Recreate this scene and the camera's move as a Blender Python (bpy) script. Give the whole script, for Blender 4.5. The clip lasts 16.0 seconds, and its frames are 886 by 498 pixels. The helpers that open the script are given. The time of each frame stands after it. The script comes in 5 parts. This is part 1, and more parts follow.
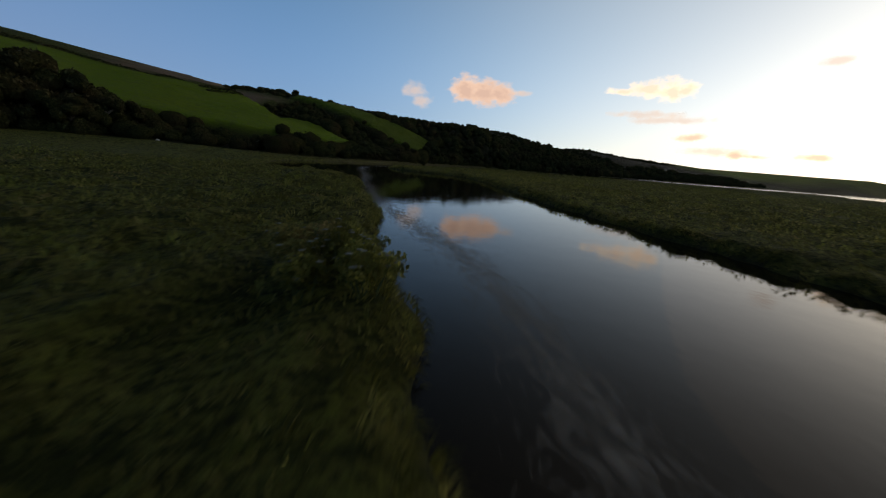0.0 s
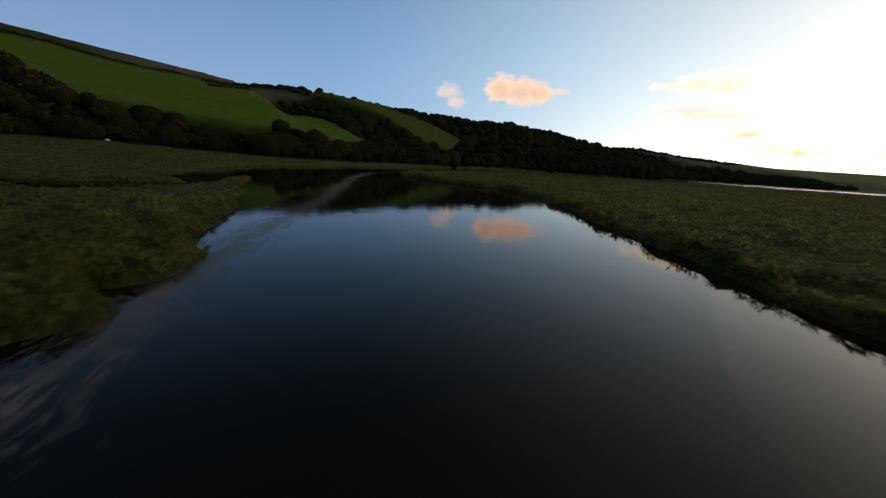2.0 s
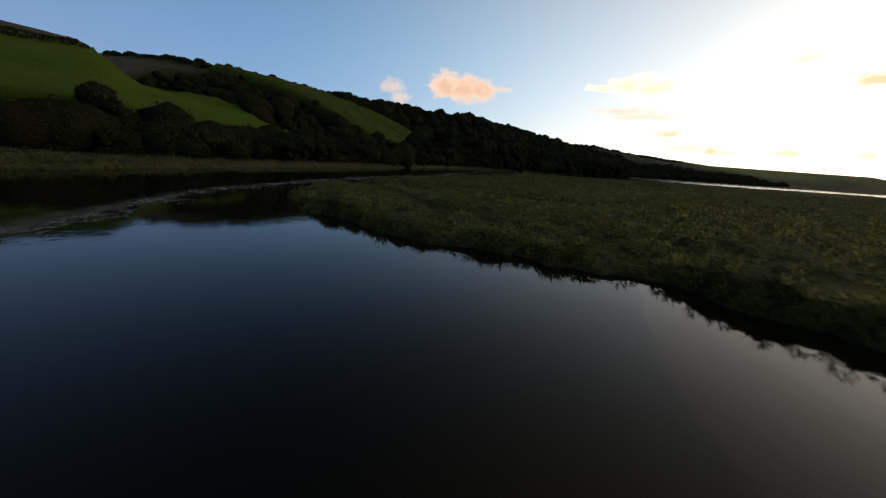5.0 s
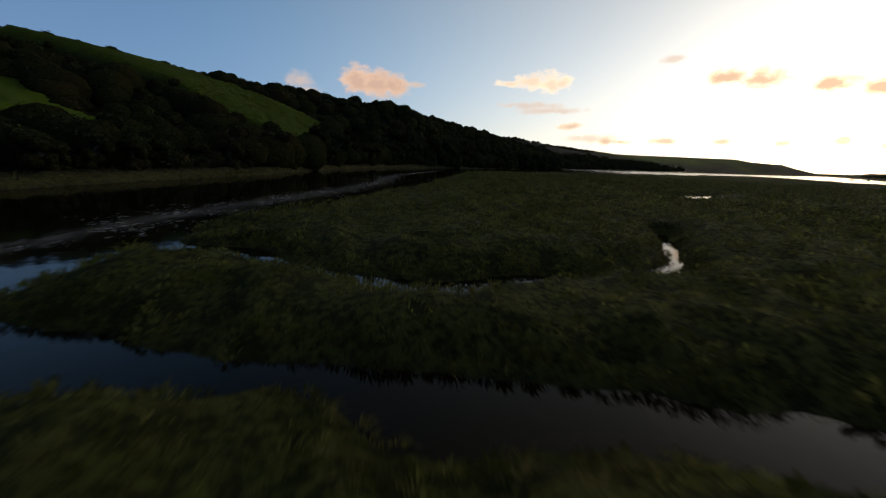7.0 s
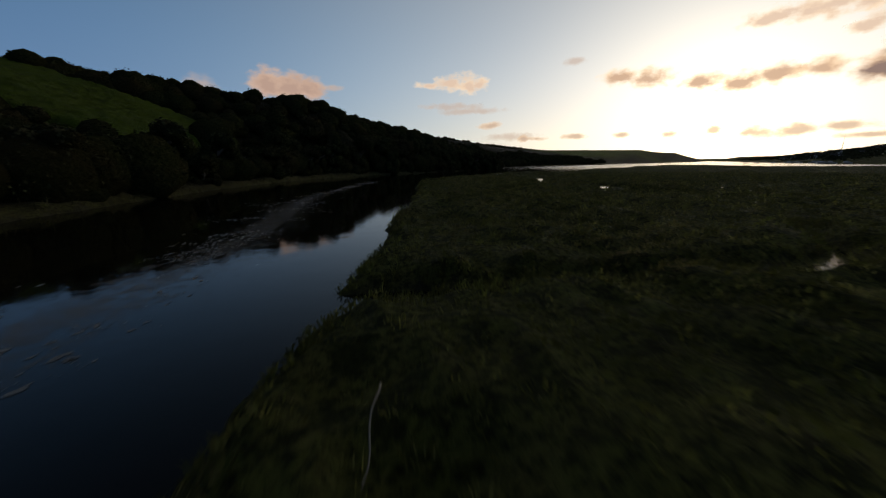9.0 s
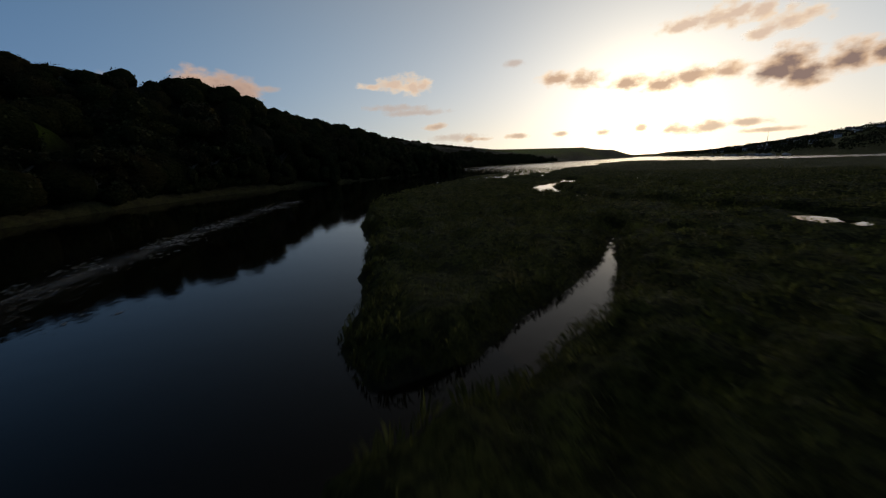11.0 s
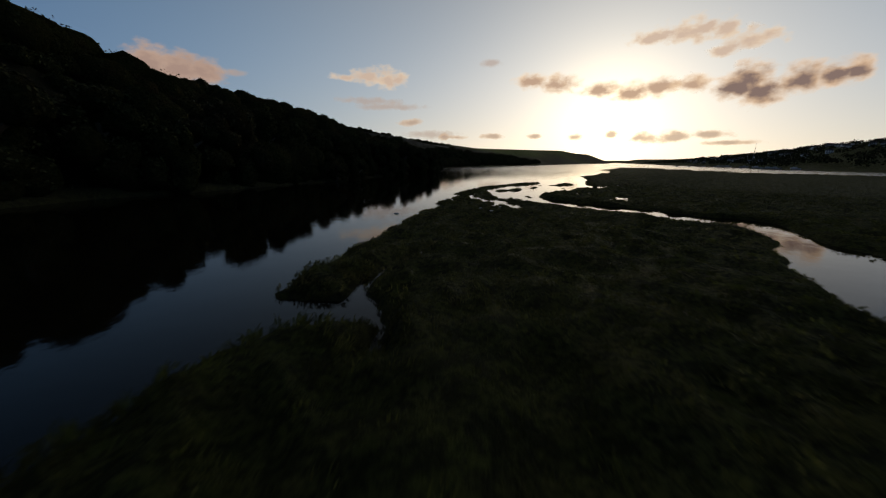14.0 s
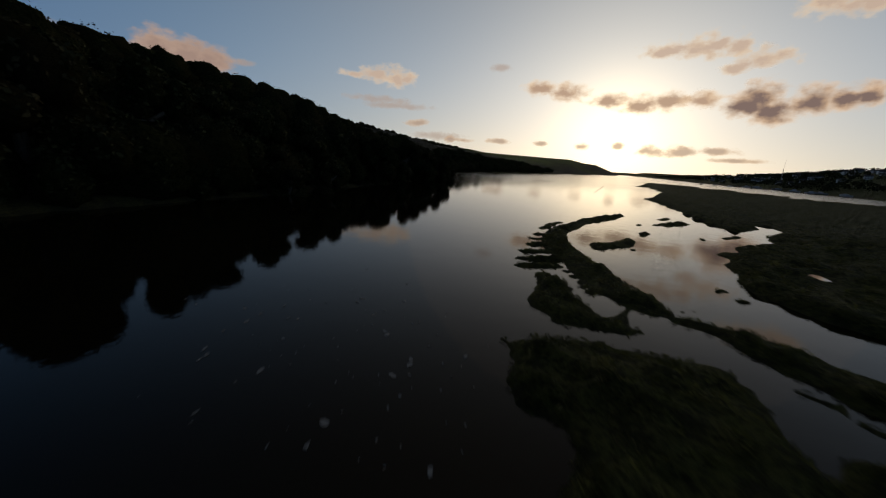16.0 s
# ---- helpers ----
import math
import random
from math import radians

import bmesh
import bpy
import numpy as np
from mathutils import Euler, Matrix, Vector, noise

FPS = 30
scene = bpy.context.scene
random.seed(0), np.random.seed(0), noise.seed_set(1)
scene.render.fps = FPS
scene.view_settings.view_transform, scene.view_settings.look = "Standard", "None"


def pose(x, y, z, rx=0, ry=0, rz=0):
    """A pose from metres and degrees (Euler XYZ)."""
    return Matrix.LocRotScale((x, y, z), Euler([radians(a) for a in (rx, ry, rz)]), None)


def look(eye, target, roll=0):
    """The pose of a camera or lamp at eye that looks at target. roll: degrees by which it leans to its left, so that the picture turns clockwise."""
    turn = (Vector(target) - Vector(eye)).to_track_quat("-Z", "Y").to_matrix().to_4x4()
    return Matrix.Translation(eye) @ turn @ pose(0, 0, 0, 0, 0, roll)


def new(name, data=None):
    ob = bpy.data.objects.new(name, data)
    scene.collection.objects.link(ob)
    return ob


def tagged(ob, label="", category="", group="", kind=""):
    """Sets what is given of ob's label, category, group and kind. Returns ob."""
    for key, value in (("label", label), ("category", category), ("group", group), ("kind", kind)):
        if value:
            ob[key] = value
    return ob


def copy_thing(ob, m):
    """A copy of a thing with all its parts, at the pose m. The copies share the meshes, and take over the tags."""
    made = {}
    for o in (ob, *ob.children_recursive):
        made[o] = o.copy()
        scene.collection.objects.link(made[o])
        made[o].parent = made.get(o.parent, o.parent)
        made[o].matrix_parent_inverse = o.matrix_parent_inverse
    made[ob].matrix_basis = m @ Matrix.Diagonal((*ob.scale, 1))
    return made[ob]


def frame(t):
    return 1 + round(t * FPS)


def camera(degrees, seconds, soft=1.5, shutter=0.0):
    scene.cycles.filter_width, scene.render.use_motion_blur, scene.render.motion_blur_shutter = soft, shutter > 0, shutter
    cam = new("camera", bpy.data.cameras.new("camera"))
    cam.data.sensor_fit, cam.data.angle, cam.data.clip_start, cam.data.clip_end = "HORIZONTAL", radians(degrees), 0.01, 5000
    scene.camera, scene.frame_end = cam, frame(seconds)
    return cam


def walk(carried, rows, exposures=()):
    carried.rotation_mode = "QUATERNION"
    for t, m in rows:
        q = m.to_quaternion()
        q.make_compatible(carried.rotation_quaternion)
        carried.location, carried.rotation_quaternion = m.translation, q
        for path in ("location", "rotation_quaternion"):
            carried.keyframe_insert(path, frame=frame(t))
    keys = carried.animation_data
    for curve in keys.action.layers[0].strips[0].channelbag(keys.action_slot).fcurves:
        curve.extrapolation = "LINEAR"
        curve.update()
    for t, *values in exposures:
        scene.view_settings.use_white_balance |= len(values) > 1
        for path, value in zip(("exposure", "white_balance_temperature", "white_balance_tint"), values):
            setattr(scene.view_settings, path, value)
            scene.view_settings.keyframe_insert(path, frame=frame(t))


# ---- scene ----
# ---------- camera ----------
cam = camera(102.3, 16.0, soft=1.2, shutter=0.25)
PATH = [
    (0.0, pose(0.00, 0.00, 3.04, 75.96, -4.66, 0.04)),
    (0.5, pose(0.28, 7.20, 2.92, 76.07, -4.31, 2.20)),
    (1.0, pose(0.32, 14.42, 3.02, 76.00, -4.24, 3.89)),
    (1.5, pose(0.12, 21.48, 3.20, 75.86, -4.25, 4.94)),
    (2.0, pose(-0.46, 27.99, 3.29, 75.74, -4.11, 5.30)),
    (2.5, pose(-1.35, 33.80, 3.33, 75.70, -4.03, 5.07)),
    (3.0, pose(-2.29, 39.42, 3.19, 75.85, -4.03, 4.24)),
    (5.5, pose(-4.78, 72.53, 3.08, 75.78, -4.01, -5.94)),
    (6.0, pose(-4.85, 79.30, 3.13, 75.72, -3.52, -9.18)),
    (6.5, pose(-4.62, 86.05, 3.13, 75.76, -3.04, -12.30)),
    (7.0, pose(-4.17, 92.84, 3.11, 75.92, -2.37, -15.56)),
    (7.5, pose(-3.55, 99.18, 3.03, 76.17, -1.69, -18.57)),
    (8.0, pose(-2.49, 105.67, 2.96, 76.44, -0.87, -21.53)),
    (8.5, pose(-1.08, 111.83, 3.05, 76.56, -0.12, -24.27)),
    (9.0, pose(0.74, 118.04, 3.39, 76.46, 0.56, -26.95)),
    (9.5, pose(2.66, 124.10, 3.56, 76.38, 1.05, -29.37)),
    (10.0, pose(5.13, 130.08, 3.64, 76.41, 1.42, -31.60)),
    (12.5, pose(23.45, 161.87, 3.84, 76.44, 1.96, -38.15)),
    (13.0, pose(28.07, 167.72, 3.89, 76.37, 1.35, -38.75)),
    (13.5, pose(32.63, 173.35, 3.87, 76.25, 0.53, -39.07)),
    (14.0, pose(37.10, 178.64, 4.08, 76.04, -0.56, -39.13)),
    (14.5, pose(40.98, 183.68, 4.14, 76.03, -1.46, -39.07)),
    (15.0, pose(44.76, 189.19, 4.29, 75.98, -2.45, -38.92)),
    (15.5, pose(48.61, 195.21, 4.44, 76.05, -3.18, -38.79)),
    (16.0, pose(52.73, 201.54, 4.73, 76.30, -3.74, -38.45)),
]
walk(cam, PATH, [(0.0, 0.82, 9000, 16), (2.0, 1.10, 9700, 16), (3.2, 1.14, 9800, 16), (5.5, 0.98, 9500, 16), (7.0, 0.66, 9100, 16), (9.0, 0.20, 8700, 16), (12.5, 0.0, 8400, 16), (16.0, -0.27, 8350, 16)])

# ---------- sky and sun ----------
SUN_AZ, SUN_EL = 63.0, 5.0


def heading(az, el):
    a, e = radians(az), radians(el)
    return Vector((math.sin(a) * math.cos(e), math.cos(a) * math.cos(e), math.sin(e)))


SUN_WAY = heading(SUN_AZ, SUN_EL)
world = bpy.data.worlds.new("evening_sky")
scene.world = world
world.use_nodes = True
nt = world.node_tree
bg = nt.nodes["Background"]
sky = nt.nodes.new("ShaderNodeTexSky")
sky.sky_type, sky.sun_disc = "NISHITA", False
sky.sun_elevation, sky.sun_rotation = radians(SUN_EL), radians(SUN_AZ)
sky.altitude, sky.air_density, sky.dust_density, sky.ozone_density = 0, 1.0, 0.2, 2.4
# thin haze over the clear sky: paler towards the horizon, brightest round the low sun
ways = nt.nodes.new("ShaderNodeTexCoord").outputs["Generated"]
toward = nt.nodes.new("ShaderNodeVectorMath")
toward.operation = "DOT_PRODUCT"
nt.links.new(ways, toward.inputs[0])
toward.inputs[1].default_value = SUN_WAY
ahead_of = nt.nodes.new("ShaderNodeMath")
ahead_of.operation = "MAXIMUM"
nt.links.new(toward.outputs["Value"], ahead_of.inputs[0])
ahead_of.inputs[1].default_value = 0.0
clear_sky = nt.nodes.new("ShaderNodeVectorMath")
clear_sky.operation = "SCALE"
nt.links.new(sky.outputs[0], clear_sky.inputs[0])
clear_sky.inputs["Scale"].default_value = 0.05


def sky_math(kind, first, second=None):
    n = nt.nodes.new("ShaderNodeMath")
    n.operation = kind
    for socket, value in zip(n.inputs, (first, second)):
        if isinstance(value, (int, float)):
            socket.default_value = value
        elif value is not None:
            nt.links.new(value, socket)
    return n.outputs[0]


level = nt.nodes.new("ShaderNodeSeparateXYZ")
nt.links.new(ways, level.inputs[0])
rise = sky_math("MAXIMUM", level.outputs[2], 0.0)
low_air = sky_math("EXPONENT", sky_math("MULTIPLY", rise, -10.0))
mid_air = sky_math("EXPONENT", sky_math("MULTIPLY", rise, -3.3))
high_air = sky_math("EXPONENT", sky_math("MULTIPLY", sky_math("MULTIPLY", rise, rise), -3.3))
facing = ahead_of.outputs[0]
total = clear_sky.outputs[0]
away = sky_math("ADD", sky_math("MULTIPLY", toward.outputs["Value"], 0.25), 0.78)
# the rise * rise share is added to light water and grass from unseen high sky
for share, tone in ((sky_math("MULTIPLY", high_air, away), (0.28, 1.88, 3.35)), (sky_math("SUBTRACT", high_air, low_air), (0.0, 0.0, 0.9)), (mid_air, (0.60, 0.10, 0.0)),
                    (sky_math("MULTIPLY", sky_math("POWER", facing, 2.0), mid_air), (2.8, 3.0, 1.6)), (sky_math("MULTIPLY", sky_math("POWER", facing, 6.0), mid_air), (1.3, 0.6, 0.3)),
                    (sky_math("MULTIPLY", sky_math("POWER", facing, 4.0), low_air), (1.6, 0.7, 0.0)), (sky_math("MULTIPLY", sky_math("POWER", facing, 2.0), high_air), (0.45, 0.45, 0.5)), (sky_math("MULTIPLY", sky_math("POWER", facing, 2.0), sky_math("MULTIPLY", rise, rise)), (4.0, 3.6, 3.0)), (sky_math("MULTIPLY", sky_math("POWER", facing, 5.0), high_air), (0.9, 0.85, 0.75)), (sky_math("POWER", facing, 25.0), (3.4, 3.4, 2.9)),
                    (sky_math("POWER", facing, 150.0), (6.0, 5.0, 3.0))):
    air = nt.nodes.new("ShaderNodeVectorMath")
    air.operation = "MULTIPLY_ADD"
    nt.links.new(share, air.inputs[0])
    air.inputs[1].default_value = tone
    nt.links.new(total, air.inputs[2])
    total = air.outputs[0]
nt.links.new(air.outputs[0], bg.inputs[0])
bg.inputs[1].default_value = 0.13

sun = new("sun", bpy.data.lights.new("sun", "SUN"))
sun.data.energy, sun.data.angle, sun.data.color = 0.04, radians(60.0), (1.0, 0.72, 0.45)
sun.matrix_world = look(SUN_WAY * 900, (0, 0, 0))


# ---------- noise and shapes in the plan ----------
def hash01(ix, iy, seed):
    n = (ix.astype(np.int64) * 374761393 + iy.astype(np.int64) * 668265263 + seed * 974634721) & 0x7FFFFFFF
    n = ((n ^ (n >> 13)) * 1274126177) & 0x7FFFFFFF
    return ((n ^ (n >> 16)) & 0xFFFF) / 65535.0


def vnoise(x, y, size, seed):
    """Smooth noise from -1 to 1 with hills of that size in metres."""
    u, v = np.asarray(x) / size, np.asarray(y) / size
    iu, iv = np.floor(u), np.floor(v)
    fu, fv = u - iu, v - iv
    fu, fv = fu * fu * (3 - 2 * fu), fv * fv * (3 - 2 * fv)
    a, b = hash01(iu, iv, seed), hash01(iu + 1, iv, seed)
    c, d = hash01(iu, iv + 1, seed), hash01(iu + 1, iv + 1, seed)
    return 2 * ((a * (1 - fu) + b * fu) * (1 - fv) + (c * (1 - fu) + d * fu) * fv) - 1


def smooth(a, b, x):
    t = np.clip((x - a) / (b - a), 0, 1)
    return t * t * (3 - 2 * t)


def inside_depth(x, y, corners):
    """Distance to a closed outline, positive inside."""
    c = np.array(corners, float)
    a, e = c, np.roll(c, -1, 0) - c
    best, flip = np.full(x.shape, 1e18), np.zeros(x.shape, bool)
    for (ax, ay), (ex, ey) in zip(a, e):
        u = np.clip(((x - ax) * ex + (y - ay) * ey) / (ex * ex + ey * ey), 0, 1)
        best = np.minimum(best, (x - ax - u * ex) ** 2 + (y - ay - u * ey) ** 2)
        if ey:
            flip ^= ((ay > y) != (ay + ey > y)) & (x < (y - ay) / ey * ex + ax)
    return np.sqrt(best) * np.where(flip, 1, -1)


def line_depth(x, y, marks):
    """Depth within a winding strip of marks (x, y, half width)."""
    best = np.full(x.shape, -1e9)
    for (ax, ay, ar), (bx, by, br) in zip(marks, marks[1:] + marks[-1:]):
        ex, ey = bx - ax, by - ay
        u = np.clip(((x - ax) * ex + (y - ay) * ey) / max(ex * ex + ey * ey, 1e-6), 0, 1)
        best = np.maximum(best, ar + u * (br - ar) - np.hypot(x - ax - u * ex, y - ay - u * ey))
    return best


LEFT_BANK = [(1, -300), (0.5, -20), (0.1, 2), (-0.1, 5.3), (-0.6, 7.7), (-1.4, 9.7), (-2.3, 12), (-2.9, 14.8), (-3.1, 17.6), (-3.8, 20.7), (-4.8, 23.7), (-5.8, 27), (-7.2, 32.1),
             (-6.8, 32.9), (-7.1, 33.4), (-8.7, 34.2), (-8.9, 34.5), (-7.9, 35.1), (-7.9, 35.9), (-8.3, 37.3), (-9.7, 38.6), (-10.6, 40.7), (-11.5, 43.1), (-15, 48.9), (-15.4, 49.8), (-16, 50.8),
             (-16.9, 52.3), (-18.2, 54.4), (-20.9, 58.6), (-22.5, 61.7), (-22.6, 62.2), (-23.3, 63), (-24, 62.5), (-23.5, 60.6), (-22.5, 57.8), (-21.3, 55), (-20.5, 52.4), (-20.7, 49.5), (-24, 45.5),
             (-40, 40), (-60, 36), (-61, 41), (-40, 46), (-27, 50.3), (-24.6, 52.8), (-23, 53.8), (-22.8, 54.7), (-24.8, 55.7), (-27.8, 56.6), (-28.8, 59.5), (-30, 63.5), (-32.3, 68),
             (-34.5, 75), (-36, 85)]
HILL_SHORE = [(-33, 97), (-28.5, 114.5), (-21, 134.5), (-14.7, 147.3), (-10, 163), (-5.5, 176), (2.5, 193), (14, 209), (31, 226), (50, 236), (63, 243.5), (77, 253.5), (97, 269),
              (117, 287), (148, 318), (190, 346), (300, 396), (520, 482), (900, 645), (1500, 930)]
TOWN_SHORE = [(1650, 930), (900, 525), (690, 410), (530, 308), (425, 252), (372, 230), (325, 185), (300, 120), (285, 50), (275, -300)]
FAR_MARSH = [(238, -300), (240, 50), (242, 130), (244, 190), (256, 226), (285, 252), (330, 290), (350, 334), (285, 303), (214, 271), (176, 247), (140, 235.5),
             (132, 234), (121.6, 226.5), (111, 220), (100.5, 214), (95.3, 210.2), (99.8, 209.2), (105.6, 210.4), (106.6, 209.3), (102.2, 207.5),
             (99.5, 207.8), (92, 206.9), (86.2, 207.8), (80.7, 207.8), (76.9, 206.4), (74.2, 205), (72, 203.3)]
MARSH_EDGE = [(67.3, 205.5), (66.4, 205.8), (65.4, 206.4), (63.9, 206.8), (62.4, 207.2), (61, 207.4), (59.9, 206.8), (58.6, 205.9), (57.2, 204.4), (55.5, 203), (53.9, 201.6), (51.7, 199.7), (49.9, 198.2), (48.3, 196.9), (46.7, 195.7),
              (45.1, 194.3), (42.7, 192.5), (41, 191.5), (40.2, 190.4), (39.8, 189.5), (40.3, 188.6), (41.1, 187.9), (41.8, 188.3), (42, 187.2), (41.1, 186.4), (40, 186.6), (39, 187.2), (37.6, 187.3), (36.4, 186.2), (34.4, 184.6), (30.1, 180.2), (26, 175.1), (24.1, 172.9), (19.5, 162.5), (14.9, 152.2), (11.9, 145.1), (9.9, 141.4), (7, 136.5), (4.8, 132),
              (2.7, 128.2), (1.7, 126), (-0.4, 122), (-3.5, 116.8), (-5.6, 114), (-7.9, 111.6), (-9, 109.3), (-9.7, 107.6), (-9.2, 106), (-8.1, 105), (-9.2, 104.6), (-10.3, 103.7), (-10.9, 101.7),
              (-11.8, 100.2), (-12.8, 97.6), (-13.7, 93.9), (-13.7, 90.5), (-12.9, 88.3), (-11.3, 86.4), (-9.8, 83.7), (-8.6, 82.5), (-7.4, 81.1), (-6.4, 80.3), (-4.8, 79.2), (-4, 78.5), (-3.3, 78.4),
              (-2.6, 78.2), (-1.8, 77.8), (-1.1, 77.2), (-0.8, 76.9), (-0.3, 76.6), (0.4, 76.8), (0.8, 76.3), (1.1, 76), (1.7, 75.8), (3.2, 74.6), (4.8, 70.8), (6.2, 65.6)]
RIGHT_BANK = [(7.2, 57.1), (8, 47.8), (8.6, 39.7), (9.3, 33.8), (10.2, 25.8), (11.2, 21), (12.2, 15.7), (13.2, 10.5), (12.8, 5), (13.2, -20), (14, -300)]
RIVER = LEFT_BANK + HILL_SHORE + TOWN_SHORE + FAR_MARSH + MARSH_EDGE + RIGHT_BANK

# side creeks and pools: x, y, half width of the water
CREEKS = [
    [(1.1, 127, 0.9), (4.2, 126, 0.52), (8.3, 124.8, 0.36), (13.1, 123, 0.42), (16.6, 122, 0.6), (19, 122.5, 0.32), (25.4, 126.1, 0.06)],
    [(11.8, 147.4, 0.9), (15.2, 147, 0.5), (19, 147.8, 0.85), (22.7, 149.3, 0.3), (29.3, 152.8, 0.05)],
    [(41.6, 188.1, 0.25), (42.7, 189.6, 0.22), (44.3, 190.4, 0.16), (46.6, 191.7, 0.12)],
    [(41.6, 187.1, 0.22), (41, 185.9, 0.18), (40, 184.8, 0.14)],
]
# shallow pans on the marsh
PANS = [
    [(28.9, 120, 0.8), (33, 122.3, 0.9), (34.4, 123.1, 0.4)],
    [(17.5, 58.8, 0.1), (18.1, 59.3, 0.08)],
    [(38.4, 147.6, 0.7), (39.2, 148.5, 0.6)],
    [(34.4, 145.4, 0.6), (35, 146.4, 0.6)],
    [(44.2, 138.9, 0.2), (45, 139.4, 0.15)],
    [(54.6, 150.2, 0.4), (55.8, 151, 0.3)],
    [(67.8, 171.9, 0.4), (70.8, 173.3, 0.45)],
    [(78.8, 202.9, 0.12), (79.6, 203.4, 0.12)],
    [(100.4, 208.2, 0.6), (102, 208.6, 0.4)],
    [(74, 195.3, 0.3), (74.6, 196.2, 0.35)],
    [(76.1, 196.2, 0.3), (77, 196.8, 0.25)],
]
# grassy islands that stand in the estuary's mouth
# the winding creek and its bay, and the narrow cove beside the spit
CREEK_BAY = [(72.6, 203.6), (71.4, 202), (70.6, 199.6), (70.4, 197), (70.3, 195), (70.8, 193), (71.3, 191), (70.4, 189.2), (70.2, 187), (71.2, 184.7), (70.4, 182.8), (65.6, 180.8), (63.8, 179.3),
             (62, 177.8), (59.3, 176.8), (56.1, 176.7), (53.8, 176), (51.2, 173.6), (48.6, 170.6), (46.9, 167), (45.5, 164.5), (44, 161.8), (41.6, 153), (37, 138), (35.5, 138), (38, 152),
             (41.1, 161.8), (42.3, 164.6), (43.1, 167.2), (44.1, 169.4), (45.5, 171.5), (47.1, 173.9), (49.4, 176.3), (52, 178.2), (54.2, 179.4), (56.6, 180.6), (60, 181.2), (63.2, 181.9), (65.4, 183.2), (66, 185.4), (65.4, 187.6),
             (66.2, 190.5), (66.5, 193), (66.8, 195.2), (66.4, 197.2), (66.6, 199.3), (66.7, 200.8), (67.4, 202.2), (67.1, 203.4), (66.9, 204.7), (66.3, 205.6)]
UPPER_CREEK = [(-14, 102.6), (-10, 100.6), (-8.6, 99.7), (-7.5, 99.1), (-6.4, 98.7), (-5.1, 98.2), (-3.5, 97.5), (-1.9, 97), (0.1, 96.4), (1, 95.7), (1.9, 95.4), (3, 94.5), (6, 93), (8.5, 92),
               (8.2, 91.7), (5.6, 92.5), (2.4, 93.9), (1.2, 94.4), (0, 95), (-1.1, 95.5), (-2.1, 95.8), (-3.1, 95.8), (-3.8, 96.1), (-4.3, 96.9), (-5, 97.5), (-6.2, 97.6), (-7.6, 97.8), (-9.5, 98), (-14, 99.4)]
LOWER_CREEK = [(-11.5, 107), (-8.4, 106.2), (-7, 105.6), (-6.2, 104.8), (-5.4, 103.6), (-3.9, 102.2), (-1.9, 101.3), (-0.7, 101.3), (0.5, 101.5), (1.4, 101.4), (2.4, 101.2), (3.8, 101), (5, 101.4), (7, 102.3), (8, 103.8), (10.7, 106.4),
               (10.9, 106), (8.6, 103.5), (7.2, 102), (6.2, 101.2), (4.9, 100.6), (4.2, 100.5), (3, 100.8), (2, 100.9), (0.4, 100.6), (-0.9, 100.3), (-2.5, 100.7), (-4.3, 101.7), (-5.5, 102.7), (-6.5, 103.7), (-7.6, 104.5), (-10.5, 104.8)]
COVE = [(66.4, 206.2), (65.9, 205.2), (65.9, 204.1), (65.3, 203), (64.9, 201.9), (64.5, 201.1), (63.8, 199.9), (62.6, 198.6), (62, 198.9), (62.7, 200.2), (62.1, 200.9), (61, 200.9),
        (61.6, 201.6), (63, 202.4), (63.9, 203.2), (63.5, 204), (63.1, 204.6), (62.6, 205.7), (61.6, 206.6), (60.3, 207.2), (60.9, 207.9), (62, 207.6), (62.9, 206.6), (63.9, 205.6), (65.2, 206.3)]
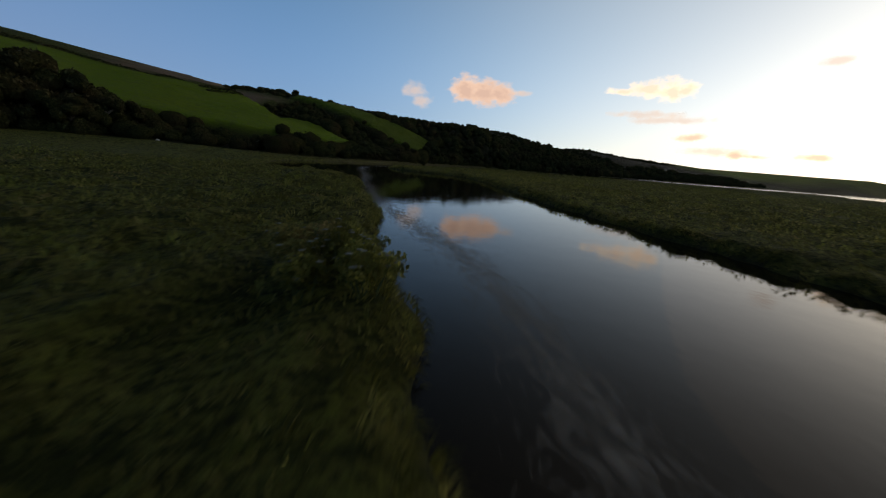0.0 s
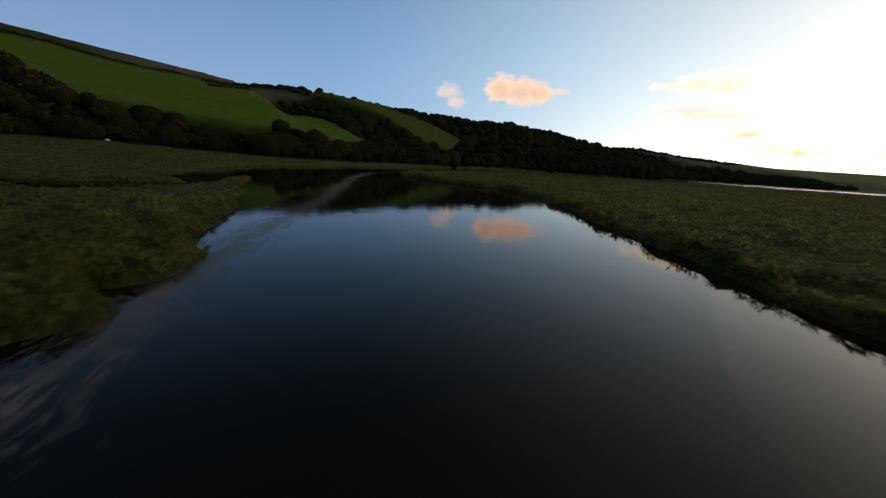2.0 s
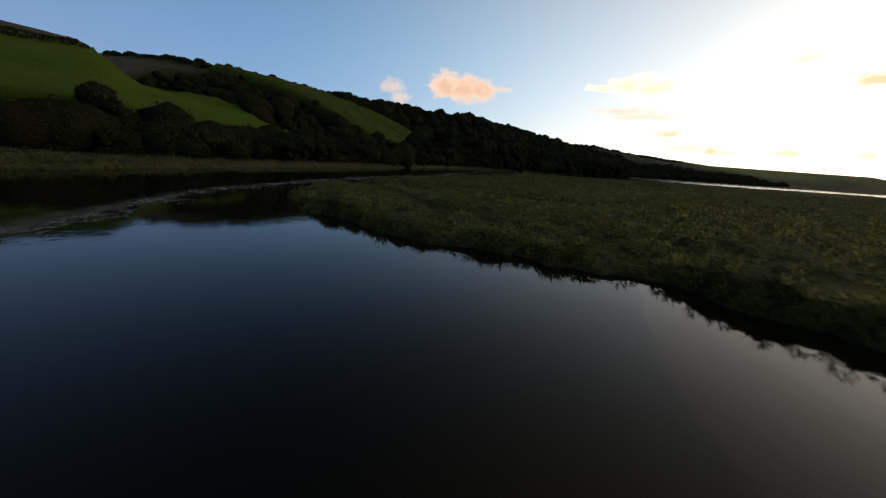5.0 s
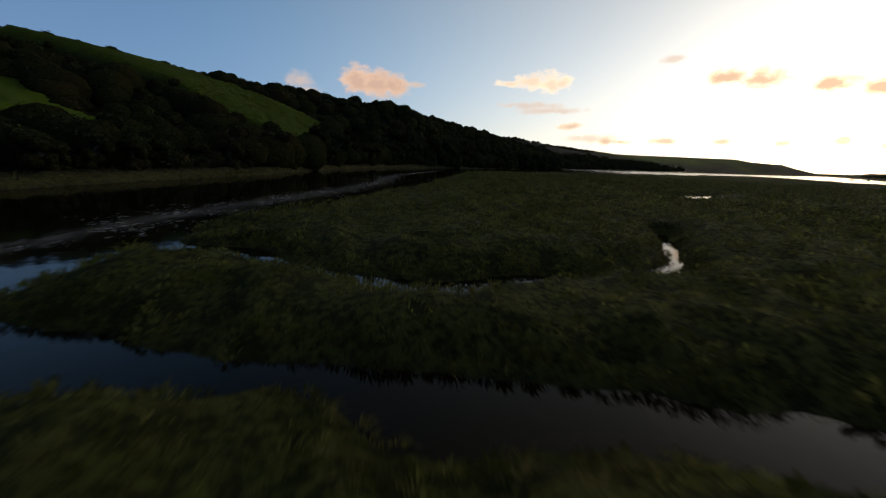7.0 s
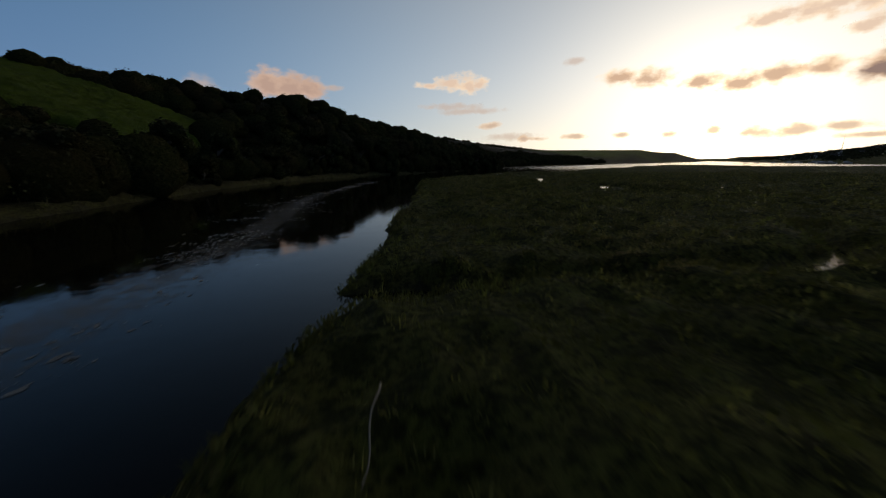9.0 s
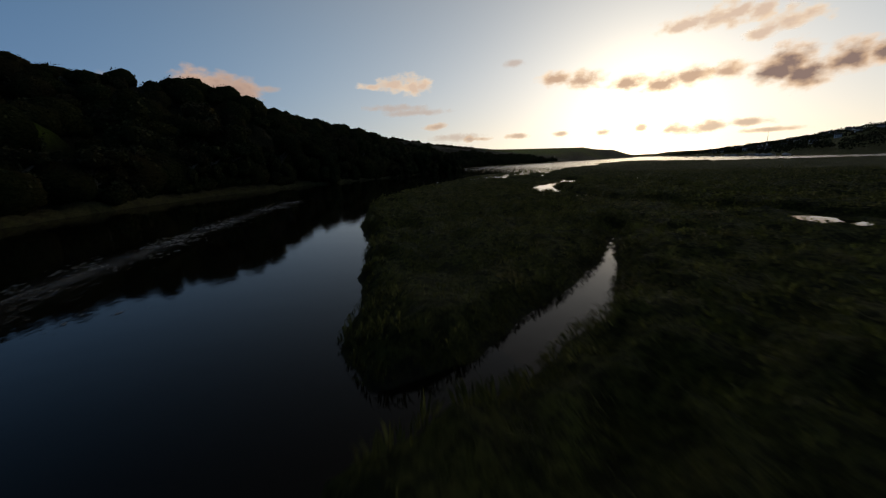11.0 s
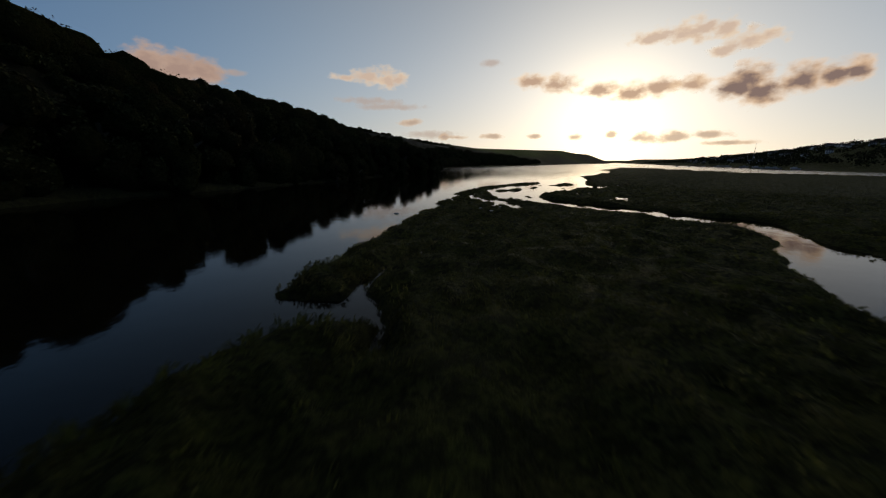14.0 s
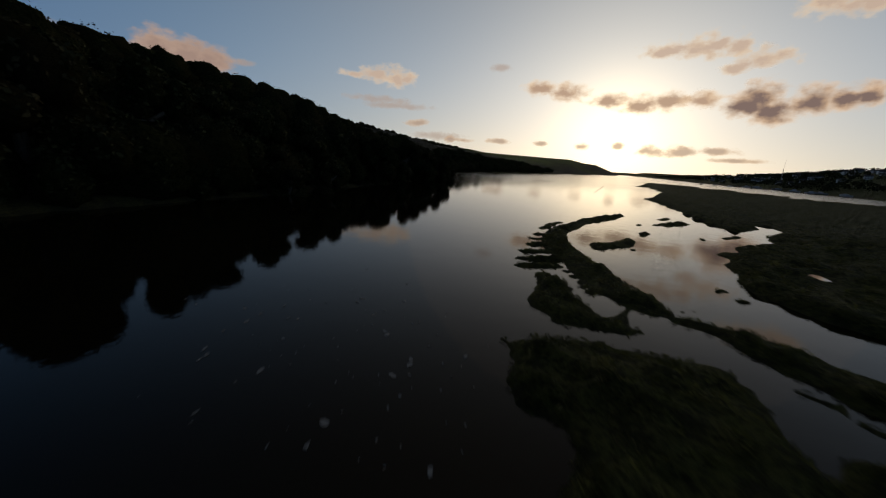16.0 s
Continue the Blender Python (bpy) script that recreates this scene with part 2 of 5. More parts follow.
ISLANDS = [
    [(66.3, 206, 0.65), (67.2, 207.3, 1), (68.5, 209.2, 1.05), (70, 211.2, 1.05), (72, 213.4, 1), (74.2, 215.4, 0.95), (77.5, 217.7, 0.9), (82.3, 219, 0.75), (88, 220, 0.95), (95, 220.8, 0.6)],
    [(66.1, 210.6, 0.45), (65.1, 209.4, 0.9), (64, 208.3, 1.2), (63.5, 207.3, 1), (63.8, 206.2, 0.55), (64.1, 205.5, 0.3)],
    [(68.2, 211.2, 0.12), (66.9, 209.3, 0.2), (66, 207.9, 0.15)],
    [(77, 219, 0.3), (79.4, 219.6, 0.45), (82, 220.4, 0.35)],
    [(74.4, 217.4, 0.35), (75.2, 217, 0.4)],
    [(72.8, 216.4, 0.4), (73.6, 215.9, 0.4)],
    [(71.2, 215.3, 0.45), (72.2, 214.6, 0.45)],
    [(69.4, 214.2, 0.4), (70.6, 213.5, 0.5)],
    [(67.7, 213, 0.45), (69.1, 212.2, 0.55)],
    [(66.6, 212, 0.5), (68, 211.2, 0.4)],
    [(74.4, 212.6, 0.35), (76, 212.9, 0.7), (77.6, 212.5, 0.8), (79.8, 212.8, 0.35)],
    [(76.6, 211.4, 0.3)],
    [(82.6, 213.2, 0.25), (84.8, 213.8, 0.4)],
    [(91, 215.7, 0.35), (93.8, 215.3, 0.95), (96.3, 214.6, 0.7)],
    [(97, 217, 0.45), (99.2, 217.3, 0.35)],
    [(88.8, 216.3, 0.3), (90, 216.6, 0.25)],
    [(90, 209.3, 0.35), (92.4, 209.4, 0.4)],
    [(71.5, 205.4, 0.2), (72.1, 205.2, 0.2)],
    [(70.8, 204.5, 0.22), (71.5, 204.3, 0.22)],
    [(64.45, 202.1, 0.1), (64.1, 201.3, 0.16), (63.4, 200.5, 0.15)],
    [(86.5, 210.2, 0.2), (87.4, 210.4, 0.15)],
]
# shallow mud bars far down the estuary
BARS = [
    [(139.8, 307, 1.5), (192.5, 343.1, 3.5), (266.3, 370.4, 3)],
    [(188.2, 321.9, 1.5), (251.8, 344.3, 2.5), (309.8, 370.4, 1.5)],
    [(115.1, 258.2, 0.5), (142.6, 276.7, 1.6), (184.1, 302.1, 1.2)],
    [(164.4, 278.9, 0.5), (228.4, 314.3, 1.5), (295.3, 344.3, 1)],
    [(128.4, 241.5, 0.3), (157.4, 256.1, 1), (194, 275.9, 0.6)],
]
# old drainage grooves, grown over
GROOVES = [
    [(-10.7, 97.7, 0.6), (-5.5, 89.7, 0.6), (-3, 86.1, 0.6), (-0.1, 79.9, 0.6), (2.9, 76.5, 0.5)],
    [(2.1, 94.2, 0.5), (6.4, 94.2, 0.5), (13.5, 90.4, 0.6), (24.2, 85.9, 0.5)],
    [(66.7, 200.4, 0.6), (62.6, 193.7, 0.6), (58.6, 188.3, 0.6), (54.7, 183.3, 0.6), (46.3, 174.1, 0.5), (37.9, 162, 0.3)],
    [(29.9, 144.5, 0.5), (33.8, 139.3, 0.7), (46, 132.4, 0.6)],
    [(8.5, 53, 0.4), (23.1, 62.9, 0.6), (40.2, 64.7, 0.5)],
    [(13, 31.3, 0.4), (27.7, 39.4, 0.6), (48.7, 41.4, 0.5)],
    [(87.6, 199.2, 0.6), (94, 196, 0.8), (109.2, 194.4, 0.7)],
    [(-7.6, 18.9, 0.5), (-12.9, 20.9, 0.6), (-19.3, 17.6, 0.6), (-27.9, 19.7, 0.5)],
    [(-9.4, 31.9, 0.4), (-18, 36.4, 0.5), (-31.1, 28, 0.5)],
]

# foot of the valley side, and its height and breadth along that line
FOOT = np.array([(-330, -60), (-200, 30), (-105, 78), (-64, 100), (-39.5, 110.5), (-25, 128.5), (-14.8, 152.5), (-6, 175), (2, 193.5), (14.5, 210.5), (32, 227.5),
        (50, 237.2), (63, 244.5), (77, 254.7), (97, 270), (117, 288.5), (148, 320), (190, 349), (300, 399), (520, 486), (900, 650), (1500, 936)], float)
FOOT_STEP = np.diff(FOOT, axis=0)
FOOT_LEN = np.hypot(*FOOT_STEP.T)
FOOT_S = np.r_[0, np.cumsum(FOOT_LEN)]
KNOTS = [0, 170, 270, 345, 390, 430, 480, 530, 570, 610, 660, 720, 790, 1000, 1400, 2080]
CREST = [67.6, 52.8, 41.9, 32.4, 23.1, 39.9, 25.1, 39.2, 40.4, 34.5, 26.7, 32.8, 29.7, 25.3, 28.9, 27.5]
BREADTH = [143.0, 169.0, 199.0, 181.0, 161.0, 150.0, 35.0, 156.0, 140.0, 116.0, 173.0, 135.0, 156.0, 200.0, 51.0, 35.0]


def foot_place(x, y):
    """Way along the foot of the valley side, and way up from it."""
    best, s, side = np.full(x.shape, 1e18), np.zeros(x.shape), np.zeros(x.shape)
    for (ax, ay), (ex, ey), length, start in zip(FOOT, FOOT_STEP, FOOT_LEN, FOOT_S):
        u = np.clip(((x - ax) * ex + (y - ay) * ey) / length**2, 0, 1)
        d2 = (x - ax - u * ex) ** 2 + (y - ay - u * ey) ** 2
        near = d2 < best
        best = np.where(near, d2, best)
        s = np.where(near, start + u * length, s)
        side = np.where(near, np.sign(ex * (y - ay) - ey * (x - ax)), side)
    return s, np.sqrt(best) * side


def valley_side(s, d):
    top, wide = np.interp(s, KNOTS, CREST), np.interp(s, KNOTS, BREADTH)
    u = np.clip(d / wide, 0, None)
    return np.where(d > 0, top * np.where(u < 1, 1 - (1 - np.minimum(u, 1)) ** 1.8, 1 - 0.02 * (u - 1)), 0)


FIELDS = [[(100, 118), (245, 100), (291, 90), (350, 84), (396, 74), (399, 52), (384, 22), (347, 21), (318, 21), (300, 26), (270, 30), (100, 50)],
          [(427, 104), (434, 79), (441, 50), (449, 19), (422, 13), (421, 32), (427, 55), (424, 96)]]


def wooded(s, d):
    """1 where the valley side is under trees."""
    open_ground = np.maximum(inside_depth(s, d, FIELDS[0]), inside_depth(s, d, FIELDS[1]))
    open_ground = np.maximum(open_ground, np.minimum(s - 880, d - 8))
    open_ground = np.maximum(open_ground, np.minimum(np.minimum(s - 150, 420 - s), d - 92))
    open_ground = np.maximum(open_ground, 150 - s)
    return smooth(1.5, -1.5, open_ground) * smooth(-1, 2, d)


def land(x, y):
    """Depth into dry land (negative under water)."""
    ragged = 1.25 + 0.4 * smooth(188, 203, y) * smooth(40, 54, x)
    wx = x + ragged * (0.36 * vnoise(x, y, 2.0, 1) + 0.15 * vnoise(x, y, 0.9, 2))
    wy = y + ragged * (0.36 * vnoise(x, y, 2.0, 3) + 0.15 * vnoise(x, y, 0.9, 4))
    wet = np.maximum(inside_depth(wx, wy, RIVER), inside_depth(0.5 * x + 0.5 * wx, 0.5 * y + 0.5 * wy, CREEK_BAY))
    wet = np.maximum(wet, inside_depth(0.6 * x + 0.4 * wx, 0.6 * y + 0.4 * wy, COVE))
    for creek in (UPPER_CREEK, LOWER_CREEK):
        wet = np.maximum(wet, inside_depth(0.65 * x + 0.35 * wx, 0.65 * y + 0.35 * wy, creek))
    for isle in ISLANDS:
        wet = np.minimum(wet, -line_depth(0.55 * x + 0.45 * wx, 0.55 * y + 0.45 * wy, isle))
    for creek in CREEKS:
        wet = np.maximum(wet, line_depth(0.6 * x + 0.4 * wx, 0.6 * y + 0.4 * wy, creek))
    return -wet


TOWN_FOOT = [(1650, 930, 0), (900, 540, 0), (520, 335, 0), (372, 233, 0), (307, 148, 0), (280, 50, 0), (270, -300, 0)]


def height(x, y, pans=()):
    """Ground height; 0 is the water."""
    dry = land(x, y)
    s, d = foot_place(x, y)
    # salt marsh: a flat shelf with a steep soft edge and hummocks
    lows = smooth(138, 168, y) * smooth(18, 36, x)
    creeks = smooth(84, 91, y) * smooth(116, 109, y) * smooth(-18, -13, x) * smooth(18, 12, x)
    tongue = smooth(-11, -14, x) * smooth(42, 46, y) * smooth(74, 68, y)
    shelf = 0.50 + 0.07 * creeks - 0.20 * lows - 0.12 * smooth(170, 182, y) * smooth(44, 56, x) - 0.06 * smooth(-6, -12, x) * smooth(36, 44, y) * smooth(76, 68, y) - 0.24 * tongue + 0.08 * vnoise(x, y, 9, 11)
    hummock = (1 - 0.4 * lows - 0.3 * creeks - 0.6 * tongue - 0.25 * smooth(170, 182, y) * smooth(44, 56, x)) * (0.12 * vnoise(x, y, 2.6, 12) + 0.40 * (1 - np.abs(vnoise(x, y, 1.7, 13))) ** 1.6 - 0.16 + 0.10 * vnoise(x, y, 0.9, 14))
    hummock += (0.27 * (1 - np.abs(vnoise(x, y, 1.3, 15))) ** 2.5 - 0.05) * smooth(118, 150, y)
    z = np.where(dry > 0, shelf * smooth(-0.1, 0.8 + 0.9 * creeks, dry) ** 0.6 + hummock * smooth(0.05, 0.7, dry), np.maximum(-0.9, dry * 0.7))
    for groove in GROOVES:
        z -= (0.36 - 0.20 * lows - 0.12 * smooth(170, 182, y) * smooth(44, 56, x)) * smooth(-0.3, 0.8, line_depth(x + 0.4 * vnoise(x, y, 3, 21), y + 0.4 * vnoise(x, y, 3, 22), groove)) * (dry > 0.3)
    z = np.where(dry > 0.3, np.maximum(z, 0.08), z)
    for bar in BARS:
        b = line_depth(x + 2 * vnoise(x, y, 9, 31), y + 2 * vnoise(x, y, 9, 32), bar)
        z = np.where(b > -1.5, np.maximum(z, 0.05 * smooth(-1.5, 1.0, b) - 0.02), z)
    for marks, level in pans:
        w = smooth(-0.55, 0.1, line_depth(x + 0.3 * vnoise(x, y, 1.4, 35), y + 0.3 * vnoise(x, y, 1.4, 36), marks))
        z = z * (1 - w) + (level - 0.14) * w
    # meadow that climbs a little to the foot of the valley side
    z += np.where(dry > 0, 1.3 * smooth(-45, 0, d) * smooth(340, 290, s), 0)
    up = valley_side(s, d)
    trees = wooded(s, d)
    z += np.where((d > 0) & (dry > 0), np.maximum(up - trees * np.minimum(up * 0.7, 3.2), 0) + 0.35 * vnoise(x, y, 14, 41) * smooth(3, 20, d), 0)
    # the hill with the town
    far = np.full(x.shape, 1e9)
    for (ax, ay, _), (bx, by, _) in zip(TOWN_FOOT, TOWN_FOOT[1:]):
        ex, ey = bx - ax, by - ay
        u = np.clip(((x - ax) * ex + (y - ay) * ey) / (ex * ex + ey * ey), 0, 1)
        dist = np.hypot(x - ax - u * ex, y - ay - u * ey)
        side = ex * (y - ay) - ey * (x - ax)
        far = np.where(dist < np.abs(far), np.where(side > 0, dist, -dist), far)
    climb = smooth(0, 190, far) * np.interp(y - 0.2 * x, [-300, 0, 110, 170, 250, 500, 800], [45, 32, 24, 17.5, 18, 17.5, 14])
    z += np.where(far > 0, climb, 0)
    return z, dry, s, d, trees


# ---------- materials ----------
def material(name, rough=0.8, metal=0.0, spec=0.3):
    m = bpy.data.materials.new(name)
    m.use_nodes = True
    b = m.node_tree.nodes["Principled BSDF"]
    b.inputs["Roughness"].default_value, b.inputs["Metallic"].default_value = rough, metal
    b.inputs["Specular IOR Level"].default_value = spec
    return m, m.node_tree, b


def node(t, kind, **values):
    n = t.nodes.new(kind)
    for key, value in values.items():
        n.inputs[key].default_value = value
    return n


def mixed(t, fac, a, b):
    n = t.nodes.new("ShaderNodeMix")
    n.data_type = "RGBA"
    for socket, value in ((n.inputs[0], fac), (n.inputs[6], a), (n.inputs[7], b)):
        if isinstance(value, (tuple, float, int)):
            socket.default_value = (*value, 1) if isinstance(value, tuple) else value
        else:
            t.links.new(value, socket)
    return n.outputs[2]


def grain(t, scale, detail=4.0, rough=0.6, low=0.35, high=0.65, where=None, stretch=None):
    n = node(t, "ShaderNodeTexNoise", Scale=scale, Detail=detail, Roughness=rough)
    if where is None:
        where = t.nodes.new("ShaderNodeNewGeometry").outputs["Position"]
    if stretch:
        mp = t.nodes.new("ShaderNodeMapping")
        mp.inputs["Scale"].default_value = stretch
        t.links.new(where, mp.inputs["Vector"])
        where = mp.outputs[0]
    t.links.new(where, n.inputs["Vector"])
    r = node(t, "ShaderNodeMapRange")
    r.inputs["From Min"].default_value, r.inputs["From Max"].default_value = low, high
    t.links.new(n.outputs["Fac"], r.inputs["Value"])
    return r.outputs[0]


def bump(t, b, value, strength, distance):
    n = node(t, "ShaderNodeBump", Strength=strength, Distance=distance)
    t.links.new(value, n.inputs["Height"])
    t.links.new(n.outputs[0], b.inputs["Normal"])


def plain(name, color, rough=0.8, metal=0.0, spread=0.25, scale=6.0, spec=0.3):
    m, t, b = material(name, rough, metal, spec)
    dark = tuple(c * (1 - spread) for c in color)
    light = tuple(min(1, c * (1 + spread)) for c in color)
    f = grain(t, scale)
    f2 = grain(t, scale * 9)
    t.links.new(mixed(t, 0.3, mixed(t, f, dark, light), mixed(t, f2, dark, light)), b.inputs["Base Color"])
    bump(t, b, f2, 0.25, 0.02)
    return m


def leafy(name, dark, light, tint, rough=0.7, thin=0.0, dry=None):
    m, t, b = material(name, rough, spec=0.04 if not dry else 0.16)
    isle = t.nodes.new("ShaderNodeNewGeometry").outputs["Random Per Island"]
    c = mixed(t, isle, dark, light)
    c = mixed(t, grain(t, 0.12, 3, low=0.45, high=0.7), c, tint)
    if dry:
        c = mixed(t, grain(t, 0.33, 5, 0.65, 0.54, 0.74), c, dry)
    # noise patches darken the colour; on marsh grass they stand for shaded hollows
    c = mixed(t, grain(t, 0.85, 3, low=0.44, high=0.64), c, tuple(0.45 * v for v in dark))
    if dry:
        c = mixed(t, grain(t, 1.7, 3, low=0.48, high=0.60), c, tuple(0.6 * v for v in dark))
    if dry:
        c = darker_seaward(t, c)
    t.links.new(c, b.inputs["Base Color"])
    if thin:
        glow = t.nodes.new("ShaderNodeBsdfTranslucent")
        t.links.new(c, glow.inputs[0])
        both = t.nodes.new("ShaderNodeMixShader")
        both.inputs[0].default_value = thin
        t.links.new(b.outputs[0], both.inputs[1])
        t.links.new(glow.outputs[0], both.inputs[2])
        t.links.new(both.outputs[0], t.nodes["Material Output"].inputs[0])
    return m


def darker_seaward(t, c):
    """The colour multiplied darker, red the most, from the upper marsh towards the estuary."""
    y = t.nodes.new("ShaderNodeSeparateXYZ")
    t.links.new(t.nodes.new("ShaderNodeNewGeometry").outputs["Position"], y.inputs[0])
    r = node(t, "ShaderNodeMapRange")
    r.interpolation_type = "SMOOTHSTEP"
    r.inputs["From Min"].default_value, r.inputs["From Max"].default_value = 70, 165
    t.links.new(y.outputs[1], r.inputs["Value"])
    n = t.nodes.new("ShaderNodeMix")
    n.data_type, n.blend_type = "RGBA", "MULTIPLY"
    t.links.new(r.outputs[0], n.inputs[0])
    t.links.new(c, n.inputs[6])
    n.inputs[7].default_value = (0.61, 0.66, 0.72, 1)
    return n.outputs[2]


# ground: marsh, pasture, leaf litter and stubble, told apart by the sheet's own zones
ground_mat, t, b = material("turf", 0.85, spec=0.06)
zone = t.nodes.new("ShaderNodeAttribute")
zone.attribute_name = "zone"
parts_of = t.nodes.new("ShaderNodeSeparateColor")
t.links.new(zone.outputs["Color"], parts_of.inputs[0])
marsh = mixed(t, grain(t, 0.10, 5), (0.150, 0.145, 0.036), (0.235, 0.205, 0.060))
marsh = mixed(t, grain(t, 0.9, 6, 0.7), marsh, (0.160, 0.182, 0.034))
# dark noise patches put the shade between tufts into the turf colour
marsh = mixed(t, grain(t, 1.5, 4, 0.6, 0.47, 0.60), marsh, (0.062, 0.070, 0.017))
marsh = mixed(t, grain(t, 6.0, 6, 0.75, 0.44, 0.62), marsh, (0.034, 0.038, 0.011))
pasture = mixed(t, grain(t, 0.03, 5), (0.105, 0.185, 0.010), (0.150, 0.205, 0.016))
pasture = mixed(t, grain(t, 0.6, 6, 0.7, 0.45, 0.8), pasture, (0.09, 0.11, 0.035))
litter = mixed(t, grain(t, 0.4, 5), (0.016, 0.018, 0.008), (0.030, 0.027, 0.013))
stubble = mixed(t, grain(t, 0.05, 5), (0.17, 0.115, 0.075), (0.22, 0.16, 0.10))
mud = mixed(t, grain(t, 0.8, 5), (0.050, 0.042, 0.032), (0.075, 0.064, 0.050))
c = mixed(t, parts_of.outputs[0], darker_seaward(t, marsh), pasture)
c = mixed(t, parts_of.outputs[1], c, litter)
c = mixed(t, parts_of.outputs[2], c, stubble)
c = mixed(t, zone.outputs["Alpha"], mud, c)
t.links.new(c, b.inputs["Base Color"])
bump(t, b, mixed(t, 0.4, grain(t, 1.3, 6, 0.7, 0.25, 0.75), grain(t, 7.0, 6, 0.75)), 1.0, 0.45)

water_mat, t, b = material("river_water", 0.035, spec=0.20)
b.inputs["IOR"].default_value = 1.333
t.links.new(mixed(t, grain(t, 0.15, 3), (0.005, 0.0042, 0.0022), (0.007, 0.0058, 0.003)), b.inputs["Base Color"])
# the open estuary is ruffled by a light wind
place = t.nodes.new("ShaderNodeSeparateXYZ")
t.links.new(t.nodes.new("ShaderNodeNewGeometry").outputs["Position"], place.inputs[0])
ruffled = node(t, "ShaderNodeMapRange")
ruffled.inputs["From Min"].default_value, ruffled.inputs["From Max"].default_value = 95, 180
ruffled.inputs["To Min"].default_value, ruffled.inputs["To Max"].default_value = 0.035, 0.15
t.links.new(place.outputs[0], ruffled.inputs["Value"])
t.links.new(ruffled.outputs[0], b.inputs["Roughness"])
w1 = grain(t, 0.9, 3, 0.5, 0.3, 0.7)
w2 = grain(t, 5.0, 2, 0.5, 0.3, 0.7)
bump(t, b, mixed(t, 0.25, w1, w2), 0.05, 0.05)

film_mat = bpy.data.materials.new("foam_film")
film_mat.use_nodes = True
t = film_mat.node_tree
b = t.nodes["Principled BSDF"]
b.inputs["Roughness"].default_value = 0.9
t.links.new(mixed(t, grain(t, 3.0, 4), (0.13, 0.115, 0.09), (0.24, 0.215, 0.18)), b.inputs["Base Color"])
across = t.nodes.new("ShaderNodeUVMap").outputs[0]
swirl = node(t, "ShaderNodeTexNoise", Scale=1.0, Detail=6.0, Roughness=0.62, Distortion=1.6)
way_map = t.nodes.new("ShaderNodeMapping")
way_map.inputs["Scale"].default_value = (2.6, 1.1, 1.0)
t.links.new(across, way_map.inputs["Vector"])
t.links.new(way_map.outputs[0], swirl.inputs["Vector"])
split = t.nodes.new("ShaderNodeSeparateXYZ")
t.links.new(across, split.inputs[0])
edge = node(t, "ShaderNodeMath")
edge.operation = "ABSOLUTE"
t.links.new(split.outputs[0], edge.inputs[0])
thin = node(t, "ShaderNodeMapRange")
thin.inputs["From Min"].default_value, thin.inputs["From Max"].default_value = 0.1, 2.5
thin.inputs["To Min"].default_value, thin.inputs["To Max"].default_value = 0.06, -0.28
t.links.new(edge.outputs[0], thin.inputs["Value"])
plus = node(t, "ShaderNodeMath")
t.links.new(swirl.outputs["Fac"], plus.inputs[0])
t.links.new(thin.outputs[0], plus.inputs[1])
cover = node(t, "ShaderNodeMapRange")
cover.inputs["From Min"].default_value, cover.inputs["From Max"].default_value = 0.42, 0.66
cover.inputs["To Max"].default_value = 0.56
t.links.new(plus.outputs[0], cover.inputs["Value"])
t.links.new(cover.outputs[0], b.inputs["Alpha"])
foam_mat = plain("river_foam", (0.20, 0.195, 0.18), 0.9, spread=0.3, scale=9)
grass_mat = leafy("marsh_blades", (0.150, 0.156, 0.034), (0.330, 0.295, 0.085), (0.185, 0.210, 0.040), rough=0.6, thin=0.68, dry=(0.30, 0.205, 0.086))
reed_mat = leafy("pale_reeds", (0.085, 0.074, 0.034), (0.165, 0.138, 0.066), (0.085, 0.085, 0.034), thin=0.4)
leaf_mat = leafy("woodland_leaves", (0.024, 0.031, 0.011), (0.070, 0.072, 0.026), (0.074, 0.052, 0.025))
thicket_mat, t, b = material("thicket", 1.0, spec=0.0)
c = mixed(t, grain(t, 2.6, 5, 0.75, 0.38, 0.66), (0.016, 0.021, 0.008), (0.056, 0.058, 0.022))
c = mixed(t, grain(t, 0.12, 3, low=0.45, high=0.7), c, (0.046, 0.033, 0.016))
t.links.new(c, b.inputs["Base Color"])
bump(t, b, grain(t, 2.2, 6, 0.75, 0.3, 0.7), 1.0, 0.5)
bark_mat = plain("bark", (0.09, 0.07, 0.05), 0.95, scale=12)


def mesh_object(name, verts, faces, mat, parent=None, smooth_faces=False, label=""):
    """One mesh from arrays: faces of one size, as rows of indices."""
    verts, faces = np.asarray(verts, np.float32), np.asarray(faces, np.int32)
    me = bpy.data.meshes.new(name)
    me.vertices.add(len(verts))
    me.vertices.foreach_set("co", verts.ravel())
    n = faces.shape[1]
    me.loops.add(faces.size)
    me.loops.foreach_set("vertex_index", faces.ravel())
    me.polygons.add(len(faces))
    me.polygons.foreach_set("loop_start", np.arange(0, faces.size, n, dtype=np.int32))
    me.polygons.foreach_set("loop_total", np.full(len(faces), n, np.int32))
    if smooth_faces:
        me.polygons.foreach_set("use_smooth", np.ones(len(faces), bool))
    me.update(calc_edges=True)
    if mat:
        me.materials.append(mat)
    ob = new(name, me)
    ob.parent = parent
    if label:
        ob["label"] = label
    return ob


def part(name, bm, mat, parent, label=""):
    me = bpy.data.meshes.new(name)
    bm.to_mesh(me)
    bm.free()
    me.materials.append(mat)
    ob = new(name, me)
    ob.parent = parent
    if label:
        ob["label"] = label
    return ob


